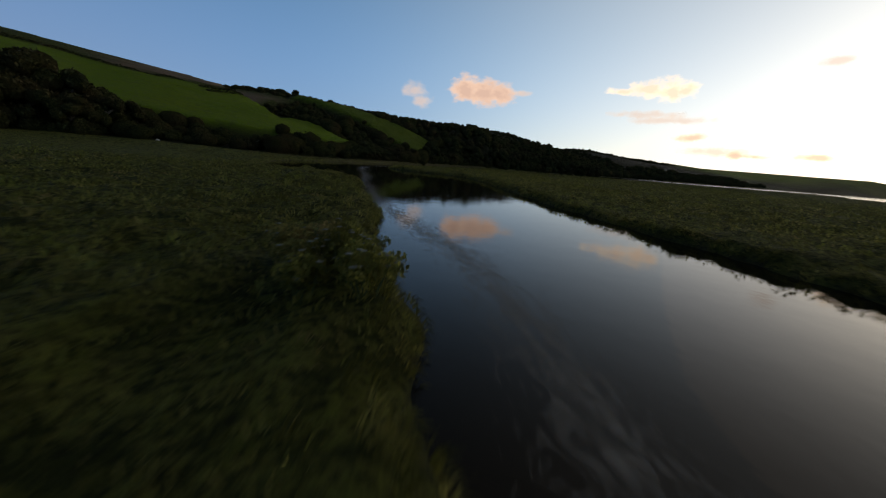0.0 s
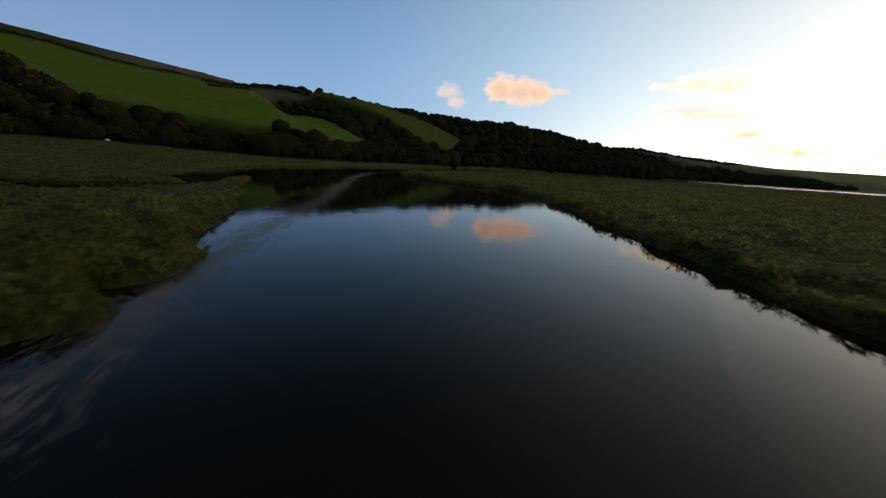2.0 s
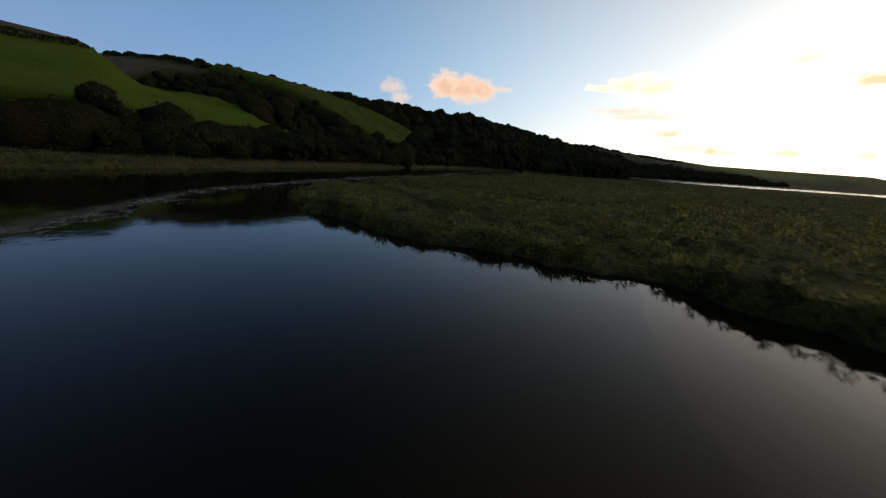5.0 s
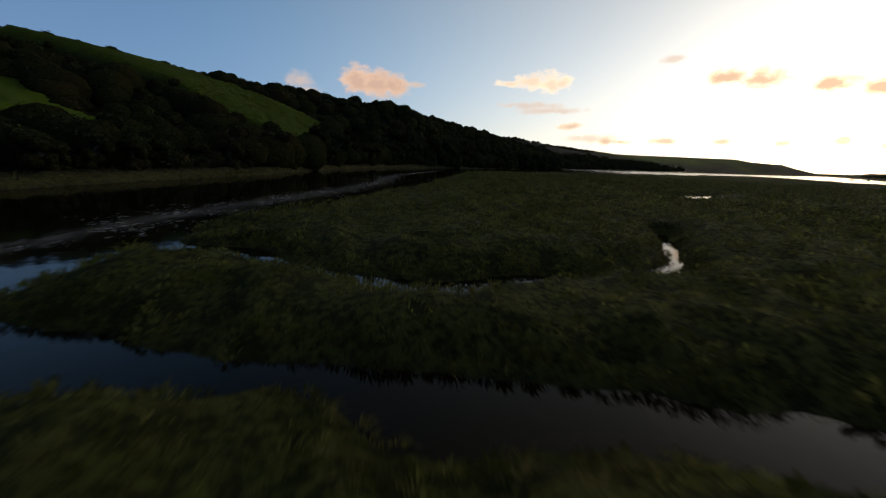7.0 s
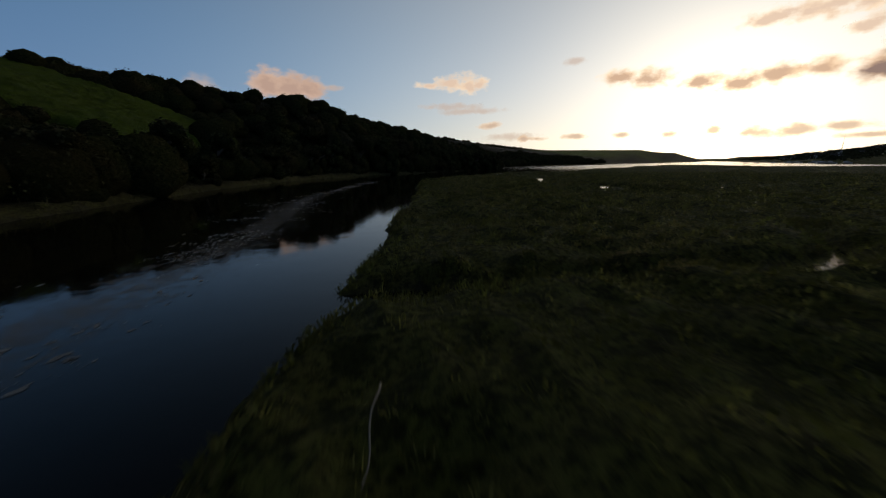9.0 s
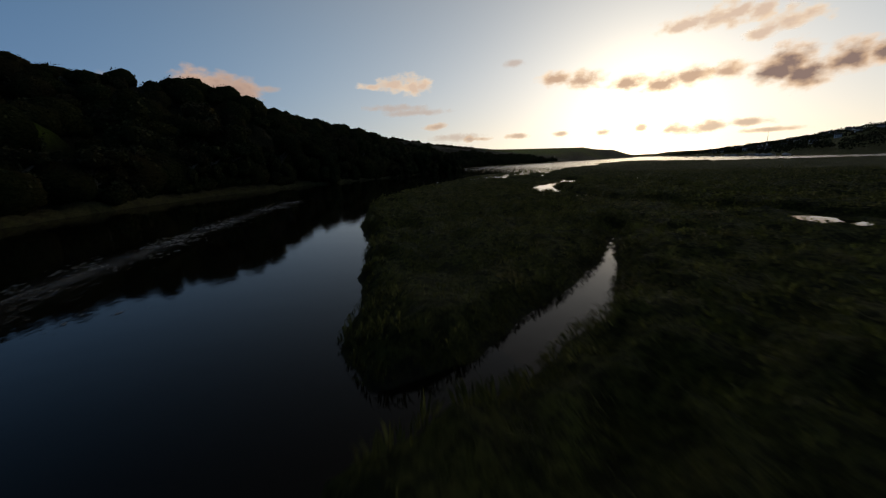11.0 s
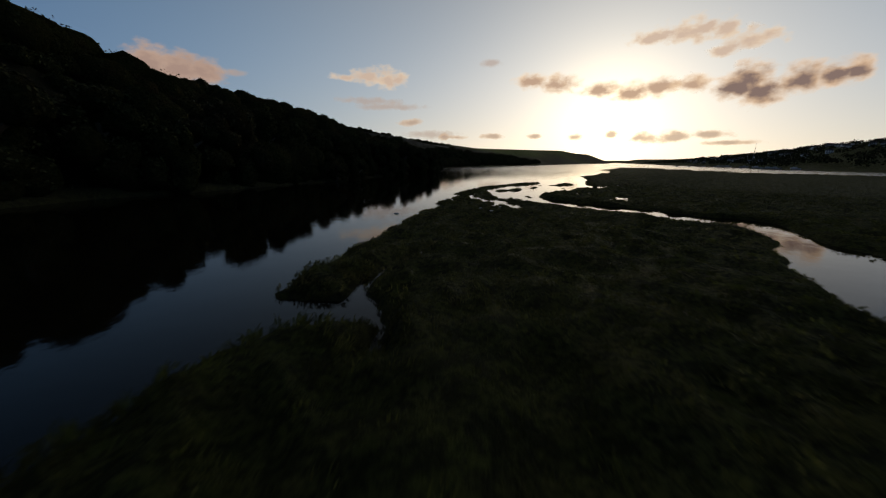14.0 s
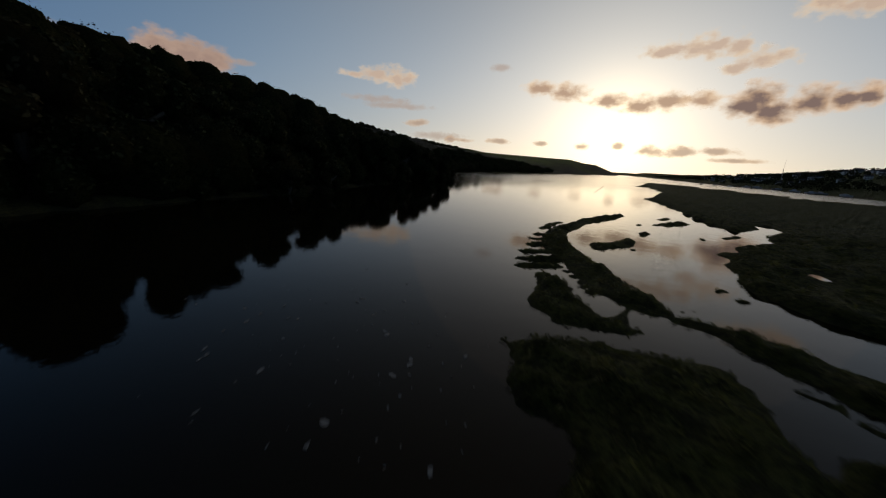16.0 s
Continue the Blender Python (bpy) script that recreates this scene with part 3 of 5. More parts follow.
# ---------- ground and water ----------
def spread_axis(lo, hi, step, out):
    far = [step * 1.6]
    while sum(far) < out:
        far.append(far[-1] * 1.16)
    far = np.cumsum(far)
    return np.r_[lo - far[::-1], np.arange(lo, hi + step / 2, step), hi + far]


def finer(axis, lo, hi):
    """Twice as many lines between two places."""
    mids = (axis[:-1] + axis[1:]) / 2
    return np.sort(np.r_[axis, mids[(mids > lo) & (mids < hi)]])


GX = finer(spread_axis(-44, 100, 0.46, 4300), -12, 12)
GY = finer(finer(spread_axis(-6, 232, 0.46, 4300), 93, 107), 199, 221)
XX, YY = np.meshgrid(GX, GY)
LEVELLED = []
for marks in PANS:
    ring = [(mx + math.cos(a) * (mr + 0.75), my + math.sin(a) * (mr + 0.75)) for mx, my, mr in marks for a in np.arange(0, 6.28, 0.5)]
    rim = height(*(np.array(v) for v in zip(*ring)))[0]
    LEVELLED.append((marks, float(np.percentile(rim, 40))))
ZZ, DRY, SS, DD, TREES = height(XX, YY, LEVELLED)
cols, rows_n = len(GX), len(GY)
idx = np.arange(cols * rows_n).reshape(rows_n, cols)
quads = np.stack([idx[:-1, :-1], idx[:-1, 1:], idx[1:, 1:], idx[1:, :-1]], -1).reshape(-1, 4)
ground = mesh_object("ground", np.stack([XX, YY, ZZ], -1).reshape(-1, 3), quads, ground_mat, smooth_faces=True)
tagged(ground, "tussocky green salt marsh rising to hillside pasture", "ground", kind="structure")
field = np.clip(smooth(-1.5, 1.5, np.maximum(inside_depth(SS, DD, FIELDS[0]), inside_depth(SS, DD, FIELDS[1]))) + 0.5 * smooth(872, 885, SS) * smooth(20, 60, DD), 0, 1)
brown = smooth(97, 101, DD) * smooth(255, 275, SS) * smooth(418, 410, SS) * (1 - field)
brown = np.maximum(brown, 0.2 * smooth(-13, -9, DD) * smooth(3, 0, DD) * smooth(315, 335, SS) * smooth(620, 600, SS))
solid = smooth(-0.25, 0.1, DRY)
# litter under the trees; its tone also darkens the second field and far ridge foot
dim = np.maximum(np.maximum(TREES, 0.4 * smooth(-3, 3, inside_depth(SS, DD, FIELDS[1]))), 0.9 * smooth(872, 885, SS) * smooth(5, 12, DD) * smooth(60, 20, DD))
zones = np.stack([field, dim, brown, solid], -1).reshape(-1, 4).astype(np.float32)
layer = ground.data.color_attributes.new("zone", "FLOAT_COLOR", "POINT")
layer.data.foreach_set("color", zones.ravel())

bm = bmesh.new()
bmesh.ops.create_grid(bm, x_segments=2, y_segments=2, size=4400)
water = part("water", bm, water_mat, None)
tagged(water, "still dark tidal river water mirroring the evening sky", "water", kind="structure")


BY_PAN = np.full(XX.shape, -99.0)
for marks, level in LEVELLED:
    bm = bmesh.new()
    ring = [(marks[0][0], marks[0][1], marks[0][2]), (marks[-1][0], marks[-1][1], marks[-1][2])]
    turn = math.atan2(ring[1][1] - ring[0][1], ring[1][0] - ring[0][0])
    edge_verts = []
    for k in range(24):
        a = k * math.pi / 12
        px, py, pr = ring[1] if math.cos(a) > 0 else ring[0]
        edge_verts.append(bm.verts.new((px + math.cos(a + turn) * (pr + 0.25), py + math.sin(a + turn) * (pr + 0.25), level)))
    bm.faces.new(edge_verts)
    tagged(part("pool", bm, water_mat, None), "small shallow pool mirroring the sky on the marsh", "pool", kind="structure")
    BY_PAN = np.maximum(BY_PAN, line_depth(XX, YY, marks))


def at_grid(grid, x, y):
    i = np.clip(np.searchsorted(GX, x) - 1, 0, cols - 2)
    j = np.clip(np.searchsorted(GY, y) - 1, 0, rows_n - 2)
    u, v = (x - GX[i]) / (GX[i + 1] - GX[i]), (y - GY[j]) / (GY[j + 1] - GY[j])
    return (grid[j, i] * (1 - u) + grid[j, i + 1] * u) * (1 - v) + (grid[j + 1, i] * (1 - u) + grid[j + 1, i + 1] * u) * v


def ground_z(x, y):
    return float(at_grid(ZZ, np.array([x], float), np.array([y], float))[0])


rng = np.random.default_rng(7)


# ---------- grass ----------
def blades(name, x, y, length, width, mat, lean, label, category, fan=None, rise=0.0):
    """Bent grass blades rooted at x, y, in one mesh. fan: the angle at which each one falls from its tussock."""
    n = len(x)
    z = at_grid(ZZ, x, y) - 0.03 + rise
    swirl = 2.6 * vnoise(x, y, 3.5, 51) + 1.2 * vnoise(x, y, 1.0, 52) + 0.5 * rng.normal(size=n) + 0.8
    away = np.stack([np.cos(swirl), np.sin(swirl), np.zeros(n)], -1)
    if fan is not None:
        away = 0.45 * away + 0.8 * np.stack([np.cos(fan), np.sin(fan), np.zeros(n)], -1)
    turn = np.arctan2(away[:, 1], away[:, 0]) + math.pi / 2 + 0.5 * rng.normal(size=n)
    across = np.stack([np.cos(turn), np.sin(turn), np.zeros(n)], -1) * width[:, None]
    root = np.stack([x, y, z], -1)
    k = np.clip(lean + 0.25 * rng.normal(size=n), 0.05, 1.3)[:, None]
    up = np.array([0, 0, 1.0])
    mid = root + length[:, None] * (0.55 * up * np.cos(k * 0.6) + 0.5 * away * np.sin(k * 0.6))
    tip = mid + length[:, None] * (0.5 * up * np.cos(k * 1.5) + 0.5 * away * np.sin(k * 1.5))
    verts = np.stack([root - across, root + across, mid + across * 0.8, mid - across * 0.8, tip], 1).reshape(-1, 3)
    o = 5 * np.arange(n)[:, None]
    tris = np.concatenate([o + [[0, 1, 2]], o + [[0, 2, 3]], o + [[3, 2, 4]]], 1).reshape(-1, 3)
    return tagged(mesh_object(name, verts, tris, mat), label, category, kind="stuff")


way_xy = np.array([m.translation[:2] for _, m in PATH])


def off_path(x, y):
    best = np.full(x.shape, 1e9)
    for (ax, ay), (bx, by) in zip(way_xy, way_xy[1:]):
        ex, ey = bx - ax, by - ay
        u = np.clip(((x - ax) * ex + (y - ay) * ey) / (ex * ex + ey * ey), 0, 1)
        best = np.minimum(best, np.hypot(x - ax - u * ex, y - ay - u * ey))
    return best


# tussocks on a loose grid, closer and fuller along the path
bx, by, size, out_share, fan, off_all, mound = [], [], [], [], [], [], []
for gap, lo, hi, each in ((0.72, 0, 11, 30), (0.9, 11, 30, 14), (1.45, 30, 85, 8)):
    gx, gy = np.meshgrid(np.arange(-44, 100, gap), np.arange(-4, 228, gap))
    x, y = gx.ravel() + rng.uniform(-0.45, 0.45, gx.size) * gap, gy.ravel() + rng.uniform(-0.45, 0.45, gx.size) * gap
    off = off_path(x, y) + rng.uniform(-2, 2, len(x))
    dry, dd, zz = at_grid(DRY, x, y), at_grid(DD, x, y), at_grid(ZZ, x, y)
    take = (dry > 0.18) & (at_grid(BY_PAN, x, y) < -1.3) & (dd < -1) & (zz > 0.1) & (off >= lo) & (off < hi) & ((dd < -11) | (at_grid(SS, x, y) < 320) | (rng.uniform(size=len(x)) < 0.3))
    x, y, off, dry = x[take], y[take], off[take], dry[take]
    big = (0.35 + 0.65 * (0.5 + 0.5 * vnoise(x, y, 2.2, 61))) * (0.55 + 0.9 * rng.uniform(size=len(x)) ** 1.5)
    big *= (1 - 0.5 * smooth(-11, -14, x) * smooth(42, 46, y) * smooth(74, 68, y)) * (1 - 0.35 * smooth(84, 91, y) * smooth(116, 109, y) * smooth(-18, -13, x) * smooth(18, 12, x) * smooth(4, 1.5, dry)) * (1 - 0.45 * smooth(150, 190, y) * smooth(20, 45, x) - 0.2 * smooth(170, 182, y) * smooth(44, 56, x)) * (0.65 + 0.35 * smooth(0.2, 1.2, dry))
    turn = rng.uniform(0, 2 * math.pi, (len(x), each))
    rel = np.sqrt(rng.uniform(size=turn.shape))
    out = rel * gap * (0.38 + 0.28 * big)[:, None]
    bx.append((x[:, None] + np.cos(turn) * out).ravel())
    by.append((y[:, None] + np.sin(turn) * out).ravel())
    size.append((big[:, None] * (1.1 - 0.35 * rel)).ravel())
    mound.append((0.46 * gap * big[:, None] * (1 - rel**2)).ravel())
    out_share.append(rel.ravel())
    fan.append(turn.ravel())
    off_all.append(np.repeat(off, each))
bx, by, size, out_share, fan, off, mound = (np.concatenate(v) for v in (bx, by, size, out_share, fan, off_all, mound))
blades("marsh_grass", bx, by, 0.09 + 0.21 * size * rng.uniform(0.7, 1.2, len(bx)), np.clip(0.011 + 0.0016 * off, 0.011, 0.065), grass_mat, 0.95 + 0.35 * out_share,
       "long matted green and straw-coloured marsh grass", "grass", fan, mound)

# tussocks that hang over the edges of river and creeks
gx, gy = np.meshgrid(np.arange(-34, 98, 0.38), np.arange(-4, 224, 0.38))
x, y = gx.ravel() + rng.uniform(-0.17, 0.17, gx.size), gy.ravel() + rng.uniform(-0.17, 0.17, gx.size)
dry, dd = at_grid(DRY, x, y), at_grid(DD, x, y)
take = (dry > 0.04) & (dry < 0.85) & (at_grid(BY_PAN, x, y) < -1.3) & (dd < -1) & (vnoise(x, y, 1.1, 65) > -0.55)
x, y, dry = x[take], y[take], dry[take]
take = off_path(x, y) < 26
x, y, dry = x[take], y[take], dry[take]
east, north = at_grid(DRY, x + 0.3, y) - at_grid(DRY, x - 0.3, y), at_grid(DRY, x, y + 0.3) - at_grid(DRY, x, y - 0.3)
down = np.arctan2(-north, -east)
each = 18
short = np.repeat(1 - 0.6 * smooth(160, 182, y) * smooth(36, 52, x) - 0.3 * smooth(88, 93, y) * smooth(112, 107, y) - 0.5 * smooth(-11, -14, x) * smooth(42, 46, y) * smooth(74, 68, y), each)
fan = np.repeat(down, each) + 0.75 * rng.normal(size=len(x) * each)
rel = np.sqrt(rng.uniform(size=len(fan)))
bx, by = np.repeat(x, each) + np.cos(fan) * rel * 0.2, np.repeat(y, each) + np.sin(fan) * rel * 0.2
big = np.repeat(0.6 + 0.4 * vnoise(x, y, 1.3, 66), each)
blades("bank_grass", bx, by, (0.14 + 0.18 * big) * short * rng.uniform(0.7, 1.2, len(bx)), np.full(len(bx), 0.015), grass_mat, 0.95 + 0.35 * rel,
       "rounded grass tussocks hanging over the water's edge", "grass", fan, 0.30 * big * short * (1 - rel**2))

# reeds on the strip of bank below the valley side
n = 26000
x, y = rng.uniform(-50, 60, n), rng.uniform(84, 240, n)
dry, dd, ss = at_grid(DRY, x, y), at_grid(DD, x, y), at_grid(SS, x, y)
take = (dry > 0.1) & (dd > -14) & (dd < 3) & (ss > 300) & (rng.uniform(size=n) < 0.35 + 0.65 * (vnoise(x, y, 3.0, 71) > 0))
x, y = x[take], y[take]
blades("reeds", x, y, 0.35 + 0.4 * rng.uniform(size=len(x)), np.full(len(x), 0.04), reed_mat, 0.6, "pale dry reeds along the far river bank", "reeds")


# ---------- trees ----------
def leaf_cloud(centres, radii, count, size, seed):
    """Small leaf sprays set over uneven lumps: verts and quads."""
    r = np.random.default_rng(seed)
    n = len(centres) * count
    way = r.normal(size=(n, 3))
    way /= np.linalg.norm(way, axis=1)[:, None]
    way[:, 2] = np.where(way[:, 2] < -0.35, -way[:, 2], way[:, 2])
    c, rad = np.repeat(centres, count, 0), np.repeat(radii, count, 0)
    wob = 1 + 0.08 * np.sin(5 * way[:, :1] + c[:, :1]) * np.cos(4 * way[:, 1:2] + c[:, 1:2])
    at = c + way * rad * (0.78 + 0.2 * r.uniform(size=(n, 1))) * wob
    nrm = way + 0.7 * r.normal(size=(n, 3))
    nrm /= np.linalg.norm(nrm, axis=1)[:, None]
    a = np.cross(nrm, r.normal(size=(n, 3)))
    a /= np.linalg.norm(a, axis=1)[:, None]
    bb = np.cross(nrm, a)
    s = (np.repeat(size, count)[:, None] if np.ndim(size) else size) * (0.55 + 0.9 * r.uniform(size=(n, 1)))
    verts = np.stack([at - a * s, at - bb * s * 0.55, at + a * s * 1.05, at + bb * s * 0.6], 1).reshape(-1, 3)
    return verts, np.arange(4 * n).reshape(-1, 4)


def leaf_cores(centres, radii, seed, detail=2):
    """Lumpy dense insides for crowns, joined."""
    bm = bmesh.new()
    bmesh.ops.create_icosphere(bm, subdivisions=detail, radius=1.0)
    ball = np.array([tuple(v.co) for v in bm.verts])
    tri = np.array([[v.index for v in f.verts] for f in bm.faces])
    bm.free()
    n, k = len(centres), len(ball)
    lump = 0.80 + 0.30 * np.random.default_rng(seed).uniform(size=(n, k))
    verts = centres[:, None] + ball[None] * radii[:, None] * lump[..., None]
    return verts.reshape(-1, 3), (tri[None] + k * np.arange(n)[:, None, None]).reshape(-1, 3)


def foliage(name, centres, radii, count, size, seed, parent=None):
    """A crown: sprays of leaves over dense insides, as one mesh of two materials."""
    v, f = leaf_cloud(centres, radii, count, size, seed)
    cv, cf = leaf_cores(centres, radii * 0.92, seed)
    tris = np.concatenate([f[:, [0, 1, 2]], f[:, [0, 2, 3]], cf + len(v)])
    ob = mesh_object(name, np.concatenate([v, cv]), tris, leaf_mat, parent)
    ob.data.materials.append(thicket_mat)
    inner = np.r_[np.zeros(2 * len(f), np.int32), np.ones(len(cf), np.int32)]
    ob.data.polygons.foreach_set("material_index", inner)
    ob.data.polygons.foreach_set("use_smooth", inner.astype(bool))
    return ob


def limb(bm, a, b, r0, r1, sides=7):
    a, b = Vector(a), Vector(b)
    q = (b - a).to_track_quat("Z", "Y").to_matrix()
    rings = []
    for k in range(4):
        u = k / 3
        p = a.lerp(b, u) + q @ Vector((math.sin(u * 5 + a.x * 3) * r0 * 0.5, math.cos(u * 4 + b.y * 3) * r0 * 0.5, 0)) * (u * (1 - u) * 4)
        rad = r0 + (r1 - r0) * u
        rings.append([bm.verts.new(p + q @ Vector((math.cos(i * 2 * math.pi / sides) * rad, math.sin(i * 2 * math.pi / sides) * rad, 0))) for i in range(sides)])
    for lo, hi in zip(rings, rings[1:]):
        for i in range(sides):
            bm.faces.new((lo[i], lo[(i + 1) % sides], hi[(i + 1) % sides], hi[i]))
    bm.faces.new(rings[-1])


def make_tree(seed, tall, wide, sweep, leaves):
    """A scrubby tree, bent by the wind to one side."""
    r = random.Random(seed)
    tree = new("tree")
    bm = bmesh.new()
    top = Vector((sweep * tall * 0.5, sweep * tall * 0.15, tall * 0.6))
    limb(bm, (0, 0, -0.4), top, tall * 0.045, tall * 0.022)
    ends = []
    for k in range(7):
        a = k * 2.4 + r.uniform(-0.4, 0.4)
        start = Vector((0, 0, 0)).lerp(top, r.uniform(0.35, 0.95))
        out = wide * r.uniform(0.35, 0.7)
        end = start + Vector((math.cos(a) * out + sweep * wide * 0.4, math.sin(a) * out, tall * r.uniform(0.08, 0.3)))
        limb(bm, start, end, tall * 0.02, tall * 0.008, 5)
        ends.append(end)
    part("trunk", bm, bark_mat, tree, "grey-brown bark, twisted by the wind")
    lumps = ends + [top + Vector((sweep * wide * 0.5, 0, tall * 0.2)), top + Vector((r.uniform(-0.3, 0.3) * wide, r.uniform(-0.3, 0.3) * wide, tall * 0.1))]
    lumps += [Vector((r.uniform(-0.7, 0.7) * wide, r.uniform(-0.7, 0.7) * wide, tall * r.uniform(0.04, 0.34))) for _ in range(8)]
    centres = np.array([tuple(v) for v in lumps])
    radii = np.array([[wide * r.uniform(0.3, 0.52)] * 2 + [tall * r.uniform(0.13, 0.22)] for _ in lumps])
    foliage("crown", centres, radii, leaves, 0.10 + 0.006 * tall, seed, tree)
    return tagged(tree, "dense dark green scrub oak on the valley side", "tree", "trees on the valley side")


def place_tree(source, x, y, scale, turn, sink=0.2, label=""):
    m = Matrix.Translation((x, y, ground_z(x, y) - sink)) @ Matrix.Rotation(turn, 4, "Z")
    t = copy_thing(source, m)
    t.scale = (scale, scale, scale)
    if label:
        t["label"] = label
    return t


r = random.Random(5)
sources = [make_tree(11 + k, 4.6 + 0.5 * (k % 3), 2.1 + 0.25 * (k % 2), (0.0, 0.25, 0.45, 0.15)[k], 105) for k in range(4)]


def foot_point(s, d):
    k = min(max(int(np.searchsorted(FOOT_S, s)) - 1, 0), len(FOOT_LEN) - 1)
    e = FOOT_STEP[k] / FOOT_LEN[k]
    p = FOOT[k] + e * (s - FOOT_S[k]) + np.array((-e[1], e[0])) * d
    return float(p[0]), float(p[1])


# fringe of trees along the foot, one by one
s = 322.0
while s < 596:
    x, y = foot_point(s, r.uniform(1.5, 5.0))
    place_tree(r.choice(sources), x, y, r.uniform(0.62, 0.95) if s < 385 else r.uniform(0.95, 1.5), r.uniform(-0.6, 0.6))
    s += r.uniform(3.4, 6.0)
# single trees that stand out against field and sky
for x, y, k, turn, label in ((-46.5, 114.5, 1.25, 0.3, "round-headed dark tree beside the pasture"), (-113, 279, 1.4, 0.2, "windswept tree on the skyline hedge"),
                             (-100, 284, 1.3, 0.3, "windswept tree on the skyline hedge"), (-34, 150, 1.0, 0.0, ""), (-29, 158, 0.9, 0.4, ""),
                             (64.4, 243.5, 0.9, 0.1, ""), (69.6, 246, 0.85, 0.3, ""), (56, 241, 1.0, 0.2, "")):
    place_tree(sources[2] if label.startswith("wind") else r.choice(sources), x, y, k, turn, label=label)
# tall group at the edge of the meadow
for k in range(34):
    s, d = r.uniform(244, 294), r.uniform(1, 22)
    x, y = foot_point(s, d)
    place_tree(r.choice(sources), x, y, float(np.interp(s, [245, 274, 286, 308], [3.0, 3.1, 2.3, 1.2])) * r.uniform(0.8, 1.1), r.uniform(-1, 1), 0.5, "tall dark tree in the thicket beside the meadow")
# tall round-headed oaks close behind the lower shore: place and height of the top
shore_oak = make_tree(31, 10.0, 4.2, 0.06, 320)
second_oak = make_tree(34, 10.0, 3.7, 0.18, 320)
for ob in (shore_oak, second_oak):
    ob["label"] = "tall round-headed dark oak behind the shore"
oaks = []
for k, (x, y, top) in enumerate(((14, 222, 18), (7, 213, 17.5), (20, 221, 14), (27, 225, 12.8), (34, 231, 13.0), (39, 232, 12.6), (46, 238, 13.5), (52, 241, 12.5), (58, 244.5, 11.8), (63, 249, 10.4),
                                 (69, 253, 10.6), (76, 257, 10.4), (85, 261, 9.9), (92, 265, 9.6), (103, 272, 9.3), (113, 279, 9.2), (121, 288, 9))):
    z = ground_z(x, y) - 0.3
    m = Matrix.Translation((x, y, z)) @ Matrix.Rotation(k * 1.9, 4, "Z") @ Matrix.Scale(max(0.45, (top - z) / 11.0), 4)
    oaks.append(m if k < 2 else copy_thing((shore_oak, second_oak)[k % 2], m))
shore_oak.matrix_basis, second_oak.matrix_basis = oaks[:2]
for t0 in sources:
    x, y = foot_point(330 + 60 * sources.index(t0), 9)
    t0.matrix_basis = Matrix.Translation((x, y, ground_z(x, y) - 0.3))

# the close wood behind them
step = 4.5
gx, gy = np.meshgrid(np.arange(-190, 420, step), np.arange(60, 600, step))
gx, gy = gx.ravel() + rng.uniform(-1.8, 1.8, gx.size), gy.ravel() + rng.uniform(-1.8, 1.8, gx.size)
ws, wd = foot_place(gx, gy)
take = (rng.uniform(size=gx.size) < wooded(ws, wd)) & (wd > 1.5) & (wd < 175) & (ws > 225) & (ws < 900) & ((ws < 700) | (wd < 40) | (wd > 110))
gx, gy, ws, wd = gx[take], gy[take], ws[take], wd[take]
gz = at_grid(ZZ, gx, gy)
size = (0.62 + 0.95 * rng.uniform(size=len(gx)) ** 2.2) * (1 + 0.28 * vnoise(gx, gy, 15, 81))
size *= np.where(wd > 60, 0.62, 1.0)
size *= 1 + 0.2 * smooth(384, 394, ws) * smooth(424, 414, ws) * smooth(30, 45, wd)
centres = np.stack([gx, gy, gz + 1.3 * size], -1)
radii = np.stack([2.9 * size, 2.9 * size, 2.35 * size], -1)
tiers = []
for k, (lo, hi, leaves, leaf) in enumerate(((0, 12, 360, 0.14), (12, 38, 170, 0.18), (38, 400, 60, 0.24))):
    these = (wd >= lo) & (wd < hi)
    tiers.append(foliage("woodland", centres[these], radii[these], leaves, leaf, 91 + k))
for ob, words in zip(tiers, ("close dark wood of stunted oak and thorn above the river bank", "close dark wood of stunted oak and thorn on the slope", "dark wood along the crest of the valley side")):
    tagged(ob, words, "woodland", kind="stuff")

# hedge along the top of the pasture
hs = np.arange(150, 392, 1.6)
hd = np.interp(hs, [150, 245, 291, 350, 396], [119, 101, 91, 85, 75]) + rng.uniform(-0.8, 0.8, len(hs))
hp = np.array([foot_point(s, d) for s, d in zip(hs, hd)])
hz = at_grid(ZZ, hp[:, 0], hp[:, 1])
v, f = leaf_cloud(np.stack([hp[:, 0], hp[:, 1], hz + 0.3], -1), np.tile([[1.1, 1.1, 0.75]], (len(hs), 1)) * rng.uniform(0.7, 1.3, (len(hs), 1)), 40, 0.32, 93)
tagged(mesh_object("hedge", v, f, leaf_mat), "dark overgrown hedge along the top of the pasture", "hedge", kind="stuff")

# ---------- foam, driftwood and plants by the river ----------
STREAK = [(2.4, 1), (1.8, 9.3), (0.4, 13.1), (-1.4, 16.8), (-2.9, 20.3), (-3.8, 23.5), (-4.7, 26.2), (-5.6, 29.5), (-6, 31.6), (-6.5, 33.6), (-7.2, 35.6), (-8.1, 38.3), (-9, 42),
          (-9.7, 46), (-10.2, 49.5), (-11.1, 53.5), (-12.4, 58.5), (-14.4, 66), (-16.9, 74.8), (-18.6, 89.3), (-16.3, 99.3), (-12.2, 111.8), (-9.3, 117.7), (-4.6, 126.7), (-1.2, 133.8), (1, 141),
          (2.5, 147.5), (5, 157), (8, 163), (13, 174), (22, 188)]
way = np.array(STREAK, float)
leg = np.hypot(*np.diff(way, axis=0).T)
